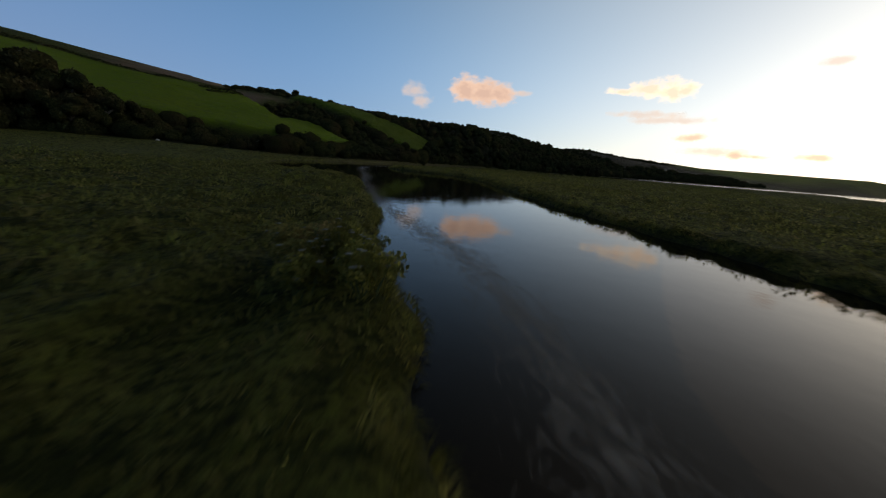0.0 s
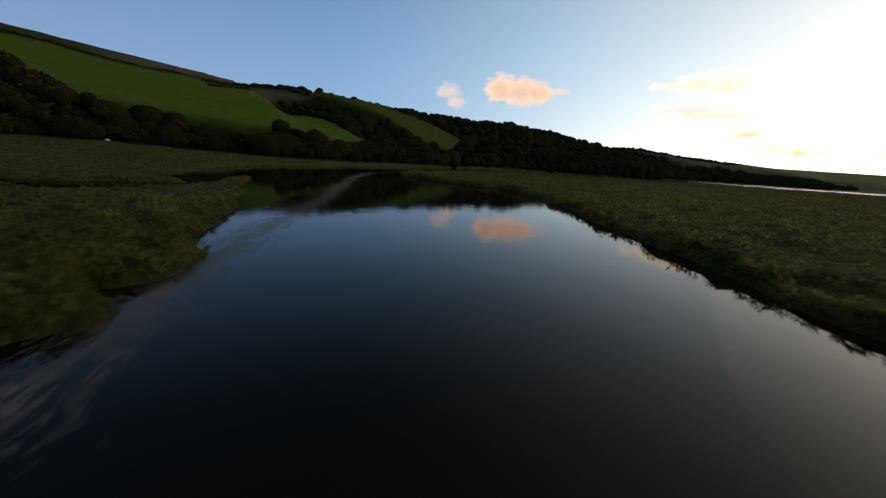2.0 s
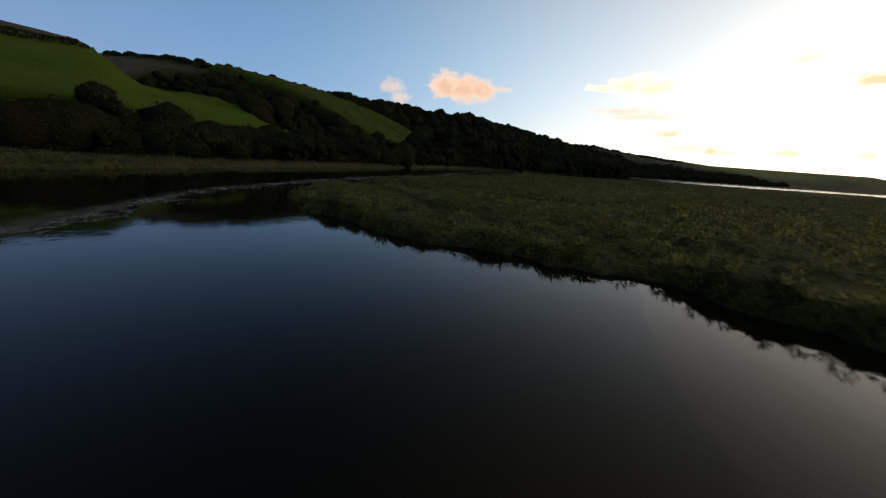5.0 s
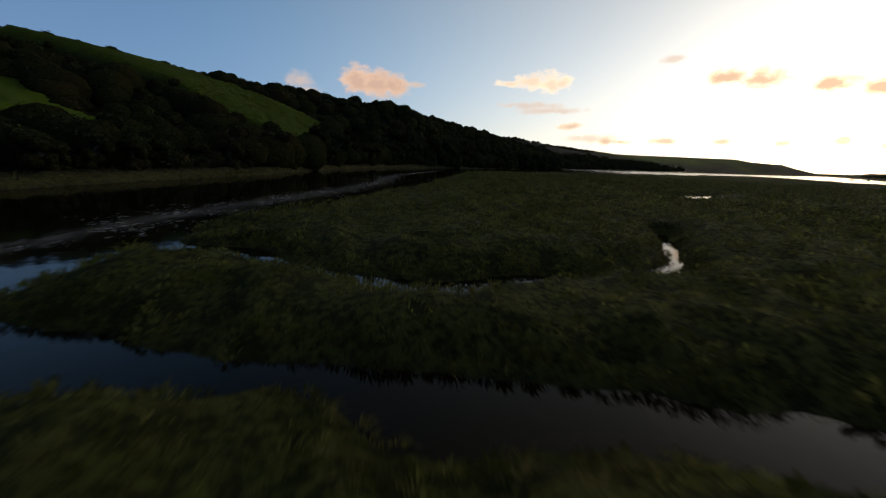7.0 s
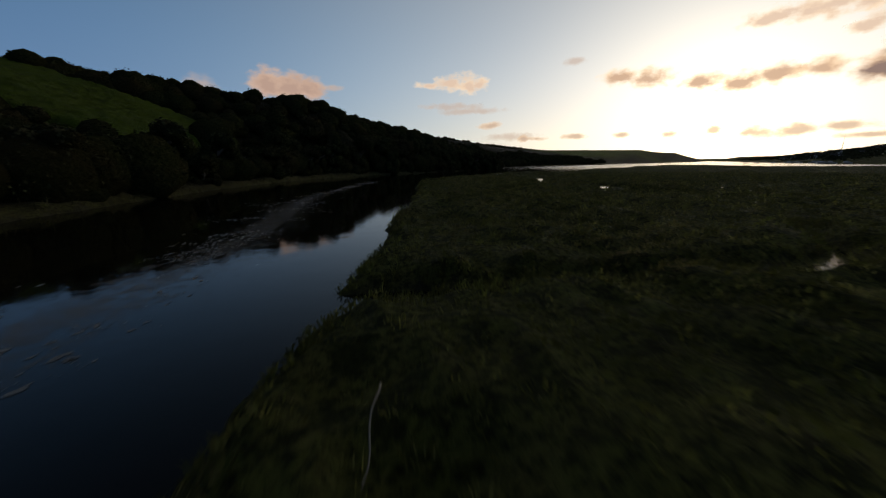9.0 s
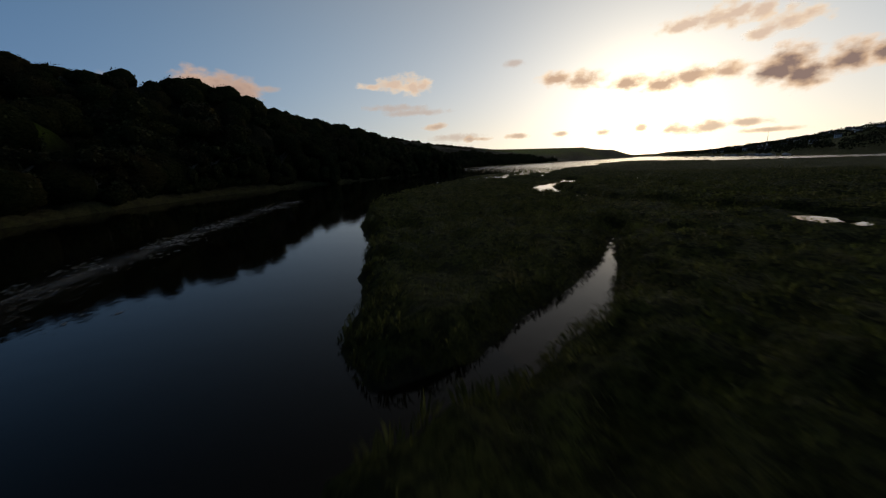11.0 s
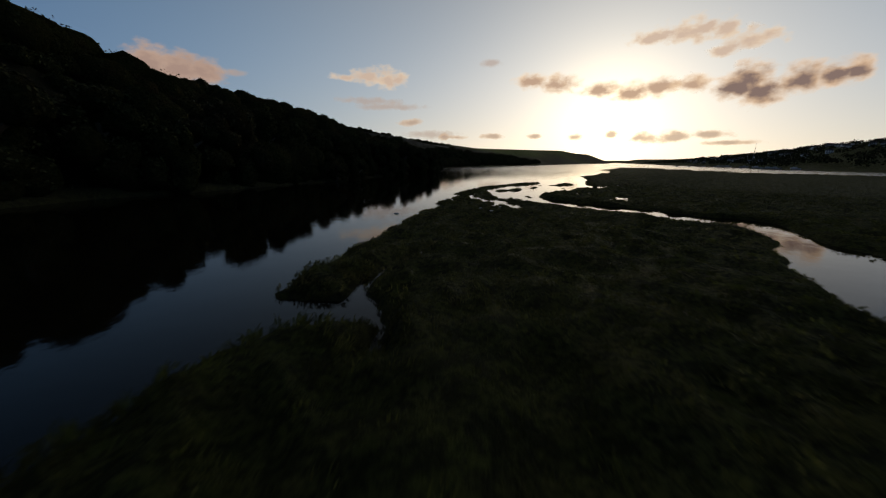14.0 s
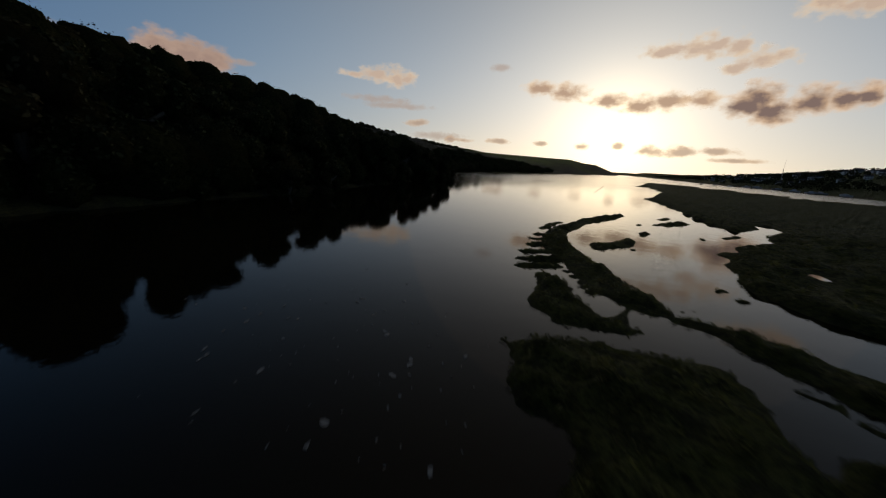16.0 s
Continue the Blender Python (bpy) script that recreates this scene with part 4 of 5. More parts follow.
run = np.r_[0, np.cumsum(leg)]
fine = np.arange(0, run[-1], 0.6)
fx, fy = np.interp(fine, run, way[:, 0]), np.interp(fine, run, way[:, 1])
fx, fy = np.convolve(np.pad(fx, 6, "edge"), np.ones(13) / 13, "valid"), np.convolve(np.pad(fy, 6, "edge"), np.ones(13) / 13, "valid")
tx, ty = np.gradient(fx), np.gradient(fy)
tl = np.hypot(tx, ty)
offs = np.linspace(-2.6, 2.6, 9)
spread = offs[None] * (0.75 + 0.65 * smooth(104, 122, fy) * smooth(168, 150, fy))[:, None]
verts = np.stack([fx[:, None] - (ty / tl)[:, None] * spread, fy[:, None] + (tx / tl)[:, None] * spread, np.full((len(fx), 9), 0.006)], -1)
ids = np.arange(verts.shape[0] * 9).reshape(-1, 9)
film = mesh_object("foam_streak", verts.reshape(-1, 3), np.stack([ids[:-1, :-1], ids[:-1, 1:], ids[1:, 1:], ids[1:, :-1]], -1).reshape(-1, 4), film_mat)
flat = np.stack([np.tile(offs, len(fx)), np.repeat(fine, 9)], -1)
uv = film.data.uv_layers.new(name="UVMap")
loop_of = np.empty(len(film.data.loops), np.int32)
film.data.loops.foreach_get("vertex_index", loop_of)
uv.data.foreach_set("uv", flat[loop_of].astype(np.float32).ravel())
tagged(film, "swirling grey-brown film of foam drifting on the river", "foam", kind="stuff")

n = 16000
at = rng.uniform(70, run[-1], n)
cx, cy = np.interp(at, run, way[:, 0]), np.interp(at, run, way[:, 1])
k = np.clip(np.searchsorted(run, at) - 1, 0, len(leg) - 1)
ahead = np.diff(way, axis=0)[k] / leg[k][:, None]
side = rng.normal(size=n) * (0.85 + 0.4 * vnoise(at, at * 0, 9, 101)) * (1 + 0.9 * smooth(104, 122, cy) * smooth(168, 150, cy)) + 0.9 * vnoise(at, at * 0, 14, 102)
cx, cy = cx - ahead[:, 1] * side, cy + ahead[:, 0] * side
extra = 120
cx = np.r_[cx, rng.normal(56, 2.2, extra)]
cy = np.r_[cy, rng.normal(209, 2.6, extra)]
ahead = np.r_[ahead, np.tile([[0.6, 0.8]], (extra, 1))]
keep = (at_grid(DRY, cx, cy) < -0.25) & (cy > 60)  & ((vnoise(cx, cy, 1.4, 103) + 0.5 * vnoise(cx, cy, 0.45, 104) > 0.15) | (np.arange(n + extra) > n))
cx, cy, ahead = cx[keep], cy[keep], ahead[keep]
n = len(cx)
turn = np.arctan2(ahead[:, 1], ahead[:, 0]) + 0.5 * rng.normal(size=n)
long = 0.03 + 0.13 * rng.uniform(size=n) ** 3
angles = np.arange(7) * 2 * math.pi / 7
ring = np.stack([np.cos(angles), np.sin(angles)], -1)[None] * (0.6 + 0.5 * rng.uniform(size=(n, 7, 1))) * np.stack([long, long * rng.uniform(0.25, 0.6, n)], -1)[:, None]
px = cx[:, None] + ring[..., 0] * np.cos(turn)[:, None] - ring[..., 1] * np.sin(turn)[:, None]
py = cy[:, None] + ring[..., 0] * np.sin(turn)[:, None] + ring[..., 1] * np.cos(turn)[:, None]
pz = np.full(px.shape, 0.011)
tagged(mesh_object("foam", np.stack([px, py, pz], -1).reshape(-1, 3), np.arange(7 * n).reshape(-1, 7), foam_mat), "drifting streaks of pale foam on the river", "foam", kind="stuff")



def make_foam_clump(x, y, z, size, seed):
    """A rounded raft of dried foam, lumpy on top."""
    bm = bmesh.new()
    bmesh.ops.create_icosphere(bm, subdivisions=3, radius=size)
    for v in bm.verts:
        v.co *= 1 + 0.45 * noise.noise(v.co * 2.6 / size + Vector((seed, 0, 0)))
        v.co.z = max(v.co.z * 0.35, -0.05 * size)
    for f in bm.faces:
        f.smooth = True
    ob = part("foam_clump", bm, clump_mat, None)
    ob.location = (x, y, z)
    return ob


clump_mat = plain("dried_foam", (0.62, 0.60, 0.55), 0.9, spread=0.2, scale=14)
tagged(make_foam_clump(51.8, 202.4, 0.01, 0.2, 1), "pale clump of dried foam floating on the river", "foam clump", "foam clumps")
for x, y, size, seed in ((57.2, 197.4, 0.13, 2), (58.5, 197.7, 0.10, 3), (57.1, 198.5, 0.11, 4)):
    tagged(make_foam_clump(x, y, ground_z(x, y) + 0.22, size, seed), "pale clump of dried foam caught in the marsh grass", "foam clump", "foam clumps")

wood_mat = plain("bleached_wood", (0.20, 0.17, 0.12), 0.9, scale=14)
bm = bmesh.new()
rings = []
for k in range(13):
    u = k / 12
    x, y = 1.80 - 0.55 * u + 0.025 * math.sin(k * 0.8), 121.9 - 1.2 * u
    z, size = ground_z(x, y) + 0.20 + 0.03 * math.sin(k * 0.9), 0.019 * (1 - 0.6 * u)
    rings.append([bm.verts.new((x + math.cos(a) * size, y, z + math.sin(a) * size)) for a in np.arange(8) * math.pi / 4])
for lo, hi in zip(rings, rings[1:]):
    for i in range(8):
        bm.faces.new((lo[i], lo[(i + 1) % 8], hi[(i + 1) % 8], hi[i]))
bm.faces.new(rings[0])
bm.faces.new(rings[-1])
tagged(part("driftwood", bm, wood_mat, None), "bleached crooked branch lying on the marsh grass", "driftwood")

stem_mat = plain("green_stems", (0.05, 0.075, 0.022), 0.7, scale=15)
umbel_mat = plain("white_umbels", (0.13, 0.135, 0.10), 0.8, scale=30)


def make_umbel_plant(seed):
    """A clump of hemlock-like plants: stems, cut leaves, flat flower heads."""
    r = random.Random(seed)
    q = np.random.default_rng(seed)
    plant = new("flowering_plant")
    tops = []
    for k in range(9):
        a, out = r.uniform(0, 6.28), r.uniform(0.1, 0.5)
        foot = Vector((math.cos(a) * out * 0.3, math.sin(a) * out * 0.3, -0.1))
        top = Vector((math.cos(a) * out, math.sin(a) * out, r.uniform(0.5, 0.85)))
        bm = bmesh.new()
        limb(bm, foot, top, 0.012, 0.006, 5)
        part("stem", bm, stem_mat, plant)
        tops.append(top)
    for k, head in enumerate(tops[:6]):
        bm = bmesh.new()
        bmesh.ops.create_icosphere(bm, subdivisions=2, radius=0.06)
        for v in bm.verts:
            v.co.z *= 0.22
            v.co *= 1 + 0.5 * noise.noise(v.co * 40 + Vector((k, 0, 0)))
            v.co += head
        part("flower_head", bm, umbel_mat, plant, "small flat white flower head")
    mids = np.array([tuple(v * 0.55) for v in tops] + [tuple(v * 0.8) for v in tops])
    v, f = leaf_cloud(mids, np.tile([[0.24, 0.24, 0.16]], (len(mids), 1)), 42, 0.05, seed + 1)
    mesh_object("leaves", v, f, grass_mat, plant)
    return tagged(plant, "leafy green plant with flat white flower heads", "plant", "flowering plants on the bank")


plant = make_umbel_plant(3)
plant.matrix_basis = Matrix.Translation((-1.5, 6.4, ground_z(-1.5, 6.4)))
for x, y, turn in ((-2.2, 5.7, 1.0), (-1.9, 7.1, 2.2), (-1.0, 7.0, 4.0), (-2.7, 6.6, 5.1), (-2.4, 7.9, 0.4), (-1.1, 5.6, 3.0), (-3.1, 7.6, 2.0), (-1.6, 8.3, 3.6)):
    copy_thing(plant, Matrix.Translation((x, y, ground_z(x, y))) @ Matrix.Rotation(turn, 4, "Z"))

stone_mat = plain("pale_stone", (0.42, 0.40, 0.36), 0.9, scale=5)
for x, y, size in ((-18.7, 138.3, 0.3), (-72.6, 94.5, 0.4)):
    bm = bmesh.new()
    bmesh.ops.create_icosphere(bm, subdivisions=3, radius=size)
    for v in bm.verts:
        v.co *= 1 + 0.35 * noise.noise(v.co * 2.3 / size * 0.5 + Vector((x, y, 0)))
        v.co.z *= 0.7
    ob = part("boulder", bm, stone_mat, None)
    ob.location = (x, y, ground_z(x, y) + size * 0.45)
    tagged(ob, "pale lichen-grey boulder among the bank grass", "boulder")

# ---------- the far town ----------
wall_mats = [plain("white_render", (0.62, 0.60, 0.56), 0.8, scale=0.8, spread=0.08), plain("grey_render", (0.42, 0.40, 0.38), 0.8, scale=0.8, spread=0.1)]
slate_mat = plain("slate", (0.05, 0.048, 0.05), 0.8, scale=2, spec=0.1)
brick_mat = plain("chimney_brick", (0.28, 0.15, 0.10), 0.9, scale=4)
pane_mat = plain("window_glass", (0.03, 0.035, 0.04), 0.08, scale=1, spec=0.6)


def box(bm, x0, y0, z0, x1, y1, z1):
    v = [bm.verts.new((x, y, z)) for z in (z0, z1) for x, y in ((x0, y0), (x1, y0), (x1, y1), (x0, y1))]
    for f in ((3, 2, 1, 0), (4, 5, 6, 7), (0, 1, 5, 4), (1, 2, 6, 5), (2, 3, 7, 6), (3, 0, 4, 7)):
        bm.faces.new([v[k] for k in f])


def make_house(long, deep, tall, wall_mat):
    house = new("house")
    bm = bmesh.new()
    box(bm, -long / 2, -deep / 2, -3, long / 2, deep / 2, tall)
    wall = part("wall", bm, wall_mat, house)
    bm = bmesh.new()
    e, rise = 0.4, deep * 0.36
    pts = [(-long / 2 - e, -deep / 2 - e, tall - 0.1), (-long / 2 - e, deep / 2 + e, tall - 0.1), (-long / 2 - e, 0, tall + rise)]
    a = [bm.verts.new(p) for p in pts]
    c = [bm.verts.new((-p[0], p[1], p[2])) for p in pts]
    for f in ((a[0], a[1], a[2]), (c[2], c[1], c[0]), (a[0], a[2], c[2], c[0]), (a[2], a[1], c[1], c[2]), (a[1], a[0], c[0], c[1])):
        bm.faces.new(f)
    roof = part("roof", bm, slate_mat, house, "dark slate roof")
    bm = bmesh.new()
    box(bm, long * 0.3, -0.4, tall + rise * 0.4, long * 0.3 + 0.9, 0.4, tall + rise + 1.0)
    part("chimney", bm, brick_mat, roof)
    for row in range(2):
        for col in range(3):
            bm = bmesh.new()
            x, z = (col - 1) * long * 0.3, 0.7 + row * 2.2
            box(bm, x - 0.6, -deep / 2 - 0.05, z, x + 0.6, -deep / 2 + 0.02, z + 1.2)
            part("window", bm, pane_mat, wall)
    return tagged(house, "small pale rendered house with a dark slate roof", "house", "houses on the far hill")


r = random.Random(21)
houses = [make_house(8.5, 5.6, 4.4, wall_mats[0]), make_house(7, 5.6, 4.2, wall_mats[1]), make_house(10, 6, 4.6, wall_mats[0])]
spots = []
while len(spots) < 62:
    az, dist = r.uniform(66, 92), r.uniform(470, 800)
    x, y = 50 + math.sin(radians(az)) * dist, 200 + math.cos(radians(az)) * dist
    if ground_z(x, y) > 3.5 and all(math.hypot(x - p[0], y - p[1]) > 15 for p in spots):
        spots.append((x, y))
for k, (x, y) in enumerate(spots):
    m = Matrix.Translation((x, y, ground_z(x, y))) @ Matrix.Rotation(radians(-75 + r.uniform(-25, 25)), 4, "Z") @ Matrix.Scale(r.uniform(0.7, 0.85), 4)
    if k < 3:
        houses[k].matrix_basis = m
    else:
        copy_thing(houses[k % 3], m)

# hedges, gardens and trees between and above the houses
gx, gy = rng.uniform(270, 1000, 7500), rng.uniform(20, 760, 7500)
fs, fd = foot_place(gx, gy)
gz = at_grid(ZZ, gx, gy)
take = (gz > 1.5) & (fd < -60) & (vnoise(gx, gy, 40, 111) + vnoise(gx, gy, 14, 112) > -0.25)
for hx, hy in spots:
    take &= (np.hypot(gx - hx, gy - hy) > 7.5) & (np.hypot(gx - hx + 11, gy - hy + 4) > 5)
gx, gy, gz = gx[take], gy[take], gz[take]
size = rng.uniform(0.7, 1.5, len(gx))
centres = np.stack([gx, gy, gz + 1.6 * size], -1)
v, f = leaf_cloud(centres, np.stack([3.0 * size, 3.0 * size, 2.2 * size], -1), 30, 0.8, 97)
tagged(mesh_object("far_trees", v, f, leaf_mat), "dark garden trees and hedges on the far hill", "trees", kind="stuff")

steel = plain("galvanised_steel", (0.35, 0.36, 0.38), 0.5, 0.8)
mast = new("radio_mast")
mx, my = 50 + math.sin(radians(81.3)) * 520, 200 + math.cos(radians(81.3)) * 520
mast.location = (mx, my, ground_z(mx, my))
for k in range(3):
    a = k * 2.094
    bm = bmesh.new()
    limb(bm, (math.cos(a) * 0.9, math.sin(a) * 0.9, -0.5), (math.cos(a) * 0.15, math.sin(a) * 0.15, 15), 0.12, 0.08, 5)
    part("leg", bm, steel, mast)
bm = bmesh.new()
for k in range(14):
    for i in range(3):
        a, c, z = i * 2.094, (i + 1) * 2.094, k
        w0, w1 = 0.9 - 0.05 * z, 0.9 - 0.05 * (z + 1)
        limb(bm, (math.cos(a) * w0, math.sin(a) * w0, z), (math.cos(c) * w1, math.sin(c) * w1, z + 1), 0.05, 0.05, 4)
part("lattice", bm, steel, mast)
bm = bmesh.new()
limb(bm, (0, 0, 14.8), (0, 0, 24), 0.09, 0.04, 5)
part("aerial", bm, steel, mast)
bm = bmesh.new()
bmesh.ops.create_cone(bm, cap_ends=True, segments=16, radius1=0.9, radius2=0.7, depth=0.5, matrix=pose(0.6, -0.6, 4.6, 90, 0, 40))
part("dish", bm, wall_mats[0], mast)
tagged(mast, "tall thin lattice radio mast above the far town", "mast")

# boats drawn up on the far shore
hull_mat = plain("white_hull", (0.5, 0.5, 0.48), 0.3, scale=3, spread=0.06)
blue_mat = plain("dark_cover", (0.05, 0.07, 0.11), 0.6, scale=3)


def make_boat():
    boat = new("boat")
    bm = bmesh.new()
    rings = []
    for k in range(9):
        u = k / 8
        w, z0 = 1.1 * math.sin(math.pi * min(1, 0.22 + 0.78 * (1 - u) ** 0.6) * 0.5) * (1 - u**4), 0.15 + 0.5 * u**3
        rings.append([bm.verts.new((u * 6.5 - 3.2, s * w * c, z0 + h)) for s, c, h in ((-1, 1, 0.95), (-1, 0.8, 0.35), (0, 0, 0), (1, 0.8, 0.35), (1, 1, 0.95))])
    for p, q in zip(rings, rings[1:]):
        for i in range(4):
            bm.faces.new((p[i], p[i + 1], q[i + 1], q[i]))
        bm.faces.new((p[4], p[0], q[0], q[4]))
    bm.faces.new(rings[0])
    part("hull", bm, hull_mat, boat)
    bm = bmesh.new()
    box(bm, -0.8, -0.65, 1.0, 1.3, 0.65, 1.95)
    part("cabin", bm, hull_mat, boat)
    bm = bmesh.new()
    box(bm, 1.28, -0.5, 1.4, 1.34, 0.5, 1.85)
    part("windscreen", bm, pane_mat, boat)
    bm = bmesh.new()
    box(bm, -3.1, -0.7, 1.02, -0.9, 0.7, 1.2)
    part("cover", bm, blue_mat, boat)
    return tagged(boat, "small white motor boat drawn up on the mud", "boat", "boats on the far shore")


boat = make_boat()
first = True
for k in range(10):
    az = 74 + k * 1.4 + r.uniform(-0.4, 0.4)
    dist = 262.0
    while True:
        x, y = 52 + math.sin(radians(az)) * dist, 201 + math.cos(radians(az)) * dist
        if ground_z(x, y) > 0.15 or dist > 420:
            break
        dist += 1.0
    m = Matrix.Translation((x, y, ground_z(x, y) - 0.1)) @ Matrix.Rotation(r.uniform(0, 6.28), 4, "Z")
    if first:
        boat.matrix_basis, first = m, False
    else:
        copy_thing(boat, m)

# ---------- clouds ----------
def cloud_material(name, lit, core, soft, full, most=1.0):
    """Thin veils far off: warm at the thin edges, greyer where they are thick. soft: how far the edge is torn."""
    m = bpy.data.materials.new(name)
    m.use_nodes = True
    t = m.node_tree
    t.nodes.clear()
    out = t.nodes.new("ShaderNodeOutputMaterial")
    degrees = t.nodes.new("ShaderNodeUVMap").outputs[0]
    cover = t.nodes.new("ShaderNodeAttribute")
    cover.attribute_name = "cover"
    torn = grain(t, 0.6, 5, 0.52, 0.25, 0.75, degrees, (1.0, 1.5, 1.0))
    puffs = grain(t, 0.42, 4, 0.55, 0.3, 0.7, degrees, (1.0, 1.3, 1.0))
    add = node(t, "ShaderNodeMath")
    add.operation = "MULTIPLY_ADD"
    t.links.new(torn, add.inputs[0])
    add.inputs[1].default_value = soft
    t.links.new(cover.outputs["Fac"], add.inputs[2])
    dens = node(t, "ShaderNodeMapRange")
    dens.interpolation_type = "SMOOTHSTEP"
    dens.inputs["From Min"].default_value, dens.inputs["From Max"].default_value = 0.5 * soft - 0.42, 0.5 * soft - 0.42 + full
    dens.inputs["To Max"].default_value = most
    t.links.new(add.outputs[0], dens.inputs["Value"])
    thick = node(t, "ShaderNodeMath")
    thick.operation = "MULTIPLY_ADD"
    t.links.new(puffs, thick.inputs[0])
    thick.inputs[1].default_value = 0.5
    t.links.new(add.outputs[0], thick.inputs[2])
    deep = node(t, "ShaderNodeMapRange")
    deep.inputs["From Min"].default_value, deep.inputs["From Max"].default_value = 0.1 + 0.5 * soft, 0.95 + 0.5 * soft
    t.links.new(thick.outputs[0], deep.inputs["Value"])
    # the clouds glow: sunlit edges and shaded cores are put into the emission colour
    em = t.nodes.new("ShaderNodeEmission")
    t.links.new(mixed(t, deep.outputs[0], lit, core), em.inputs[0])
    clear = t.nodes.new("ShaderNodeBsdfTransparent")
    mix = t.nodes.new("ShaderNodeMixShader")
    t.links.new(dens.outputs[0], mix.inputs[0])
    t.links.new(clear.outputs[0], mix.inputs[1])
    t.links.new(em.outputs[0], mix.inputs[2])
    t.links.new(mix.outputs[0], out.inputs[0])
    return m


pink = cloud_material("pink_cloud", (0.50, 0.405, 0.375), (0.37, 0.295, 0.29), 0.9, 0.8)
faint = cloud_material("faint_cloud", (0.50, 0.43, 0.39), (0.44, 0.37, 0.35), 1.0, 1.2, 0.6)
cream = cloud_material("cream_cloud", (0.86, 0.75, 0.60), (0.60, 0.51, 0.46), 1.3, 1.1, 0.9)
gold = cloud_material("gold_cloud", (0.95, 0.76, 0.54), (0.50, 0.38, 0.31), 0.9, 1.15, 0.95)
grey = cloud_material("grey_cloud", (0.86, 0.66, 0.48), (0.23, 0.185, 0.19), 0.8, 0.95)
streak = cloud_material("streak_cloud", (0.75, 0.58, 0.42), (0.46, 0.36, 0.30), 1.1, 1.0, 0.8)


def cloud(mat, label, lobes, far=4300):
    """A veil of cloud, far off, bulging where its lobes lie: bearing, height and half sizes in degrees."""
    lo_a, hi_a = min(a - w for a, e, w, h in lobes), max(a + w for a, e, w, h in lobes)
    lo_e, hi_e = min(e - h for a, e, w, h in lobes), max(e + h for a, e, w, h in lobes)
    pad = 0.35 * (hi_e - lo_e) + 0.3
    na, ne = max(12, int((hi_a - lo_a + 4 * pad) * 3)), max(10, int((hi_e - lo_e + 2 * pad) * 5))
    A, E = np.meshgrid(np.linspace(lo_a - 2 * pad, hi_a + 2 * pad, na), np.linspace(lo_e - pad, hi_e + pad, ne))
    cover = np.full(A.shape, -1.0)
    for a, e, w, h in lobes:
        up = np.where(E < e, (E - e) / (0.8 * h), (E - e) / h)
        cover = np.maximum(cover, 1 - np.hypot((A - a) / w, up))
    rim = np.minimum.reduce([(A - A.min()), (A.max() - A), (E - E.min()), (E.max() - E)]) / pad
    cover = np.maximum(cover, -1.6) - 1.2 * (1 - np.clip(rim * 2, 0, 1))
    az, el = np.radians(A), np.radians(E)
    reach = far * (1 + 0.004 * np.clip(cover, 0, 1))
    verts = np.stack([25 + reach * np.sin(az) * np.cos(el), 140 + reach * np.cos(az) * np.cos(el), 4 + reach * np.sin(el)], -1).reshape(-1, 3)
    ids = np.arange(na * ne).reshape(ne, na)
    ob = mesh_object("cloud", verts, np.stack([ids[:-1, :-1], ids[:-1, 1:], ids[1:, 1:], ids[1:, :-1]], -1).reshape(-1, 4), mat, smooth_faces=True)
    layer = ob.data.attributes.new("cover", "FLOAT", "POINT")
    layer.data.foreach_set("value", cover.ravel().astype(np.float32))
    uv = ob.data.uv_layers.new(name="UVMap")
    loop_of = np.empty(len(ob.data.loops), np.int32)
    ob.data.loops.foreach_get("vertex_index", loop_of)
    uv.data.foreach_set("uv", np.stack([A.ravel(), E.ravel()], -1)[loop_of].astype(np.float32).ravel())
    ob.visible_shadow = False
    return tagged(ob, label, "cloud", "evening clouds", kind="structure")


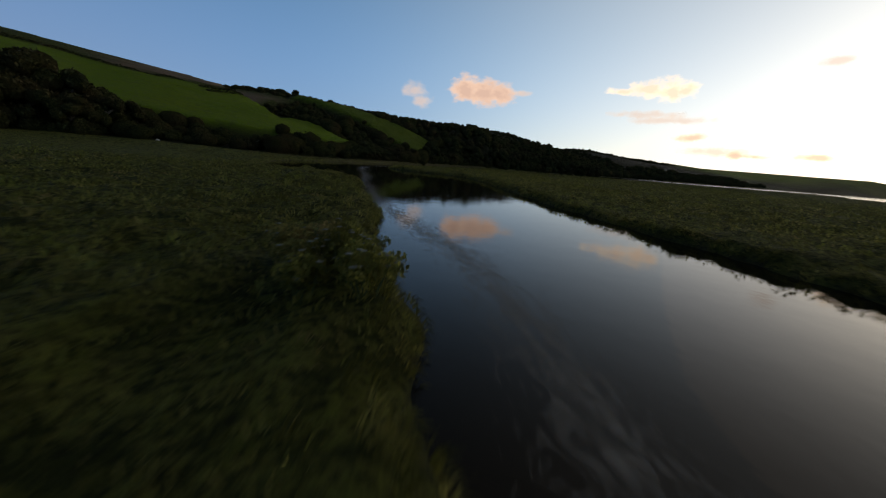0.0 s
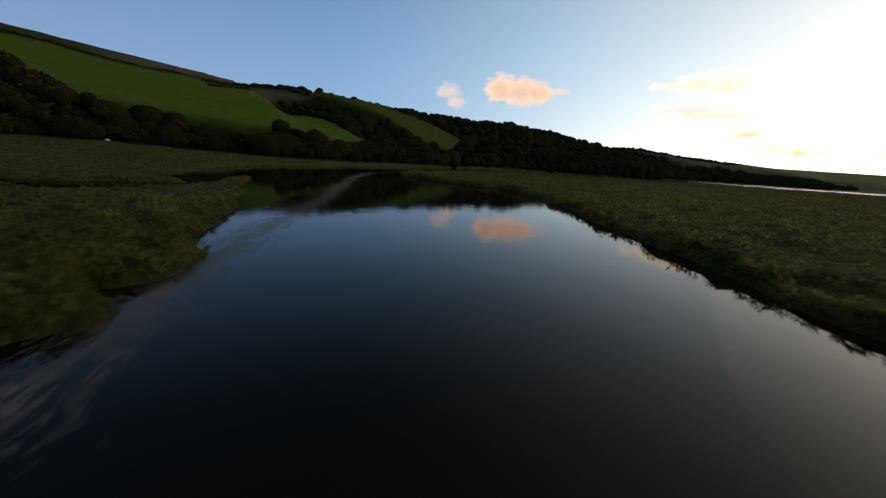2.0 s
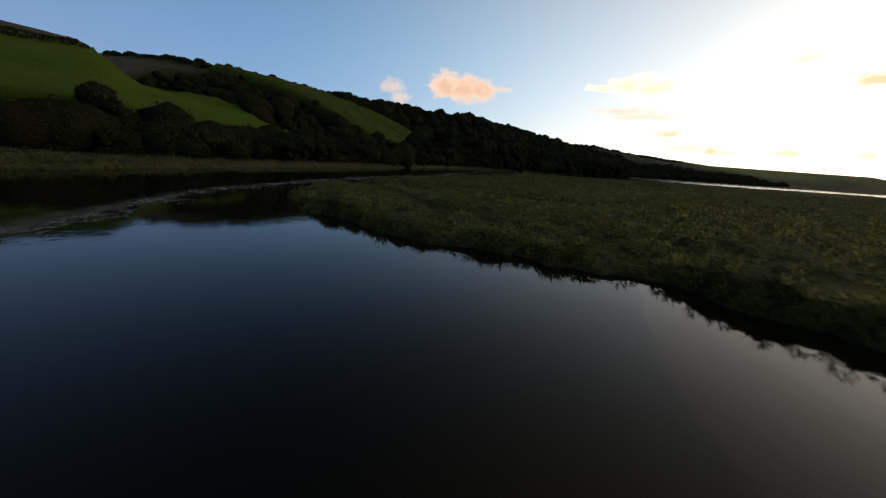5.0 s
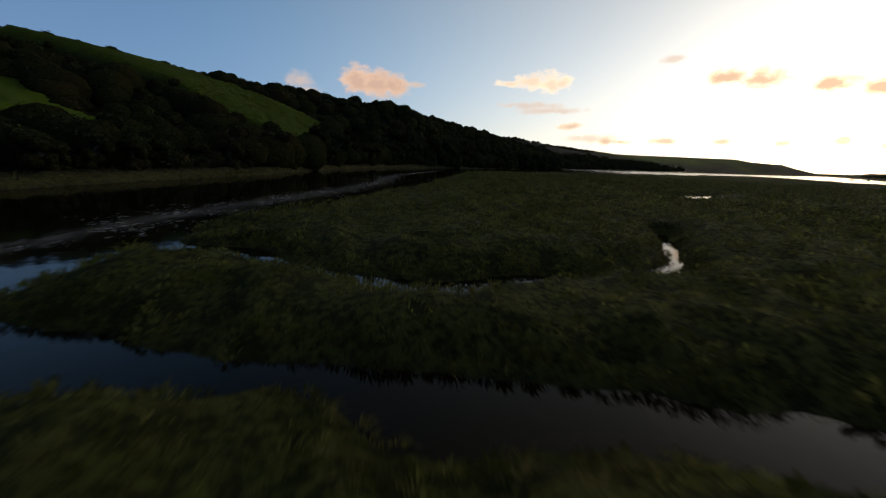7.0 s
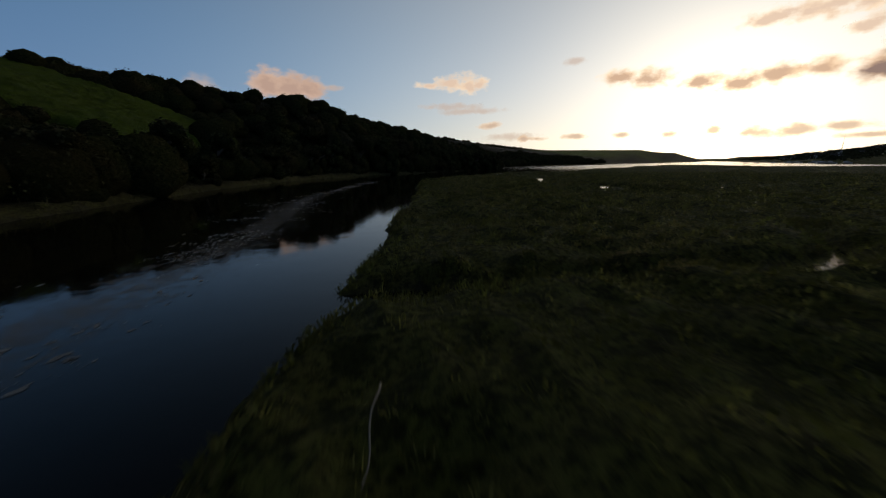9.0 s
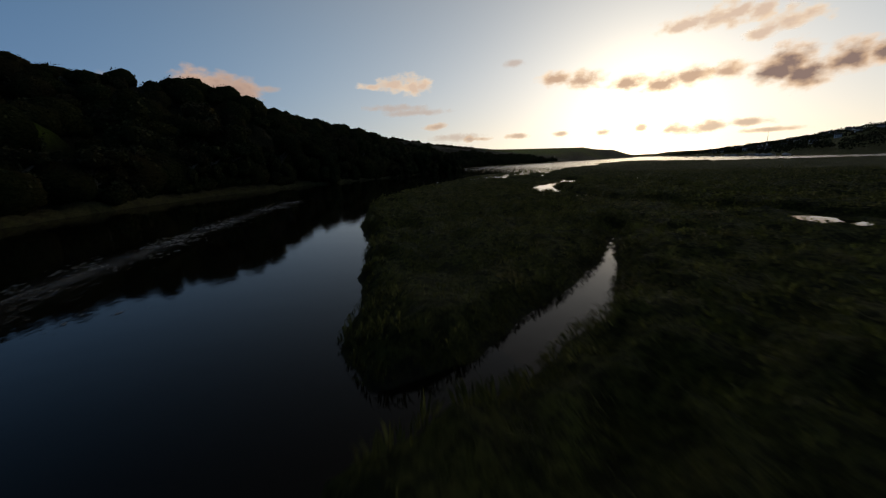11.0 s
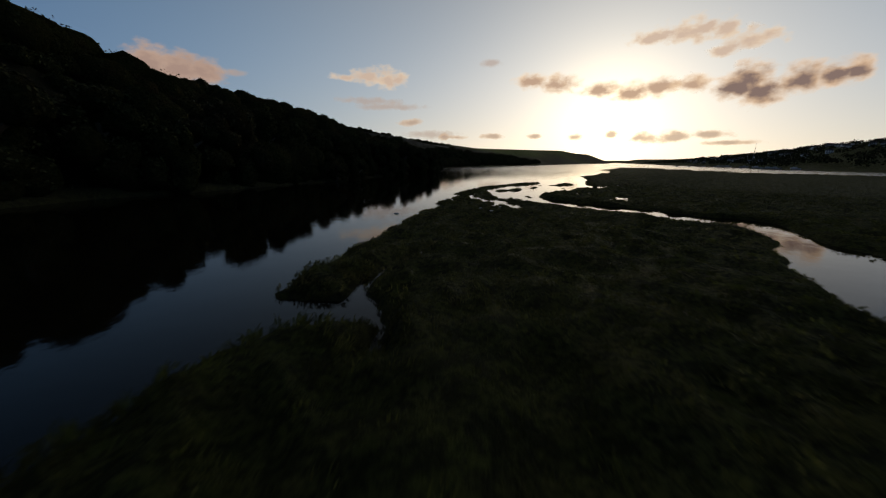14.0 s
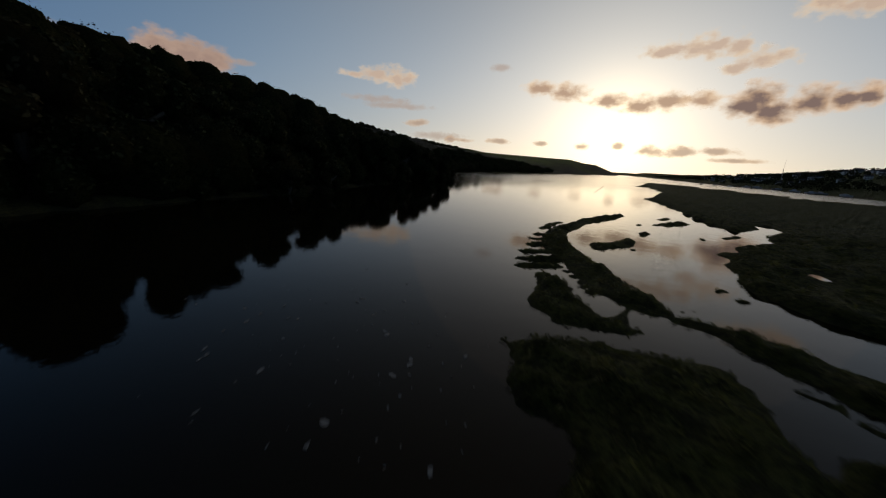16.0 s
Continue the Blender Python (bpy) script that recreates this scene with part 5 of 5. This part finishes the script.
CLOUDS = [
    (pink, "small pink-lit cumulus cloud", [(2.4, 10.5, 2.1, 1.8), (5.1, 10.2, 2.7, 1.8), (7.5, 10.1, 2.1, 1.5)]),
    (faint, "faint pink wisp of cloud", [(-5.7, 9.9, 1.6, 1.1), (-4.4, 8.5, 1.3, 1.1)]),
    (faint, "faint pink wisp of cloud", [(10.8, 10.5, 1.2, 0.4)]),
    (cream, "ragged cream-coloured cloud", [(28.1, 11.3, 2.1, 1.1), (30.7, 11.1, 1.7, 1.4), (32.2, 11.2, 1.3, 1.0), (24.6, 11.1, 1.8, 0.4)]),
    (faint, "thin cream streak of cloud", [(28.2, 8.2, 4.2, 0.5)]),
    (streak, "small grey streak of cloud", [(34.2, 5.4, 1.7, 0.5)]),
    (streak, "small grey streak of cloud", [(39.0, 3.4, 0.8, 0.5), (40.9, 3.4, 1.3, 0.3)]),
    (gold, "sunlit bar of cloud", [(51.7, 10.9, 2.5, 1.0), (55.3, 10.5, 2.6, 1.2)]),
    (gold, "grey-gold bar of cloud above the sun", [(61.1, 9.4, 2.6, 1.0), (64.8, 8.9, 2.4, 1.2), (68.0, 9.3, 1.9, 1.3)]),
    (gold, "grey-gold bar of cloud above the sun", [(71.5, 9.4, 1.9, 1.1)]),
    (grey, "heavy grey-gold cloud beside the sun", [(76.0, 8.6, 2.1, 1.6), (77.0, 9.4, 1.9, 1.8), (78.3, 7.6, 2.0, 1.5), (81.5, 8.8, 2.0, 1.5), (83.9, 8.8, 1.7, 1.2), (85.4, 9.1, 1.1, 1.2)]),
    (cream, "ragged cream cloud high up", [(66.7, 15.0, 2.7, 0.9), (70.8, 15.1, 2.9, 1.4), (73.9, 14.8, 1.4, 1.0)]),
    (cream, "ragged cream cloud high up", [(76.5, 13.5, 2.6, 1.0), (73.9, 12.5, 1.3, 0.6)]),
    (cream, "cream cloud high up", [(80.6, 17.9, 2.1, 1.4), (83.9, 17.6, 2.5, 1.5)]),
    (streak, "low grey-gold streak of cloud", [(67.0, 3.1, 1.5, 0.7), (70.4, 3.2, 2.2, 0.7), (74.0, 3.4, 2.3, 0.5)]),
    (streak, "thin low streak of cloud", [(52.5, 3.5, 0.9, 0.4)]),
    (streak, "thin low streak of cloud", [(58.0, 3.4, 0.9, 0.5)]),
    (streak, "thin low streak of cloud", [(62.9, 3.6, 0.8, 0.5)]),
    (streak, "thin low streak of cloud", [(76.3, 2.4, 2.9, 0.3)]),
    (faint, "faint cream wisp of cloud", [(45.7, 13.4, 1.6, 0.5)]),
    (streak, "thin low streak of cloud", [(46.3, 3.5, 1.6, 0.4)]),
    (faint, "pale streak of cloud", [(31.1, 7.5, 5.2, 0.5)]),
    (faint, "thin low streak of cloud", [(37.3, 3.7, 3.7, 0.6)]),
]
for row in CLOUDS:
    cloud(*row)
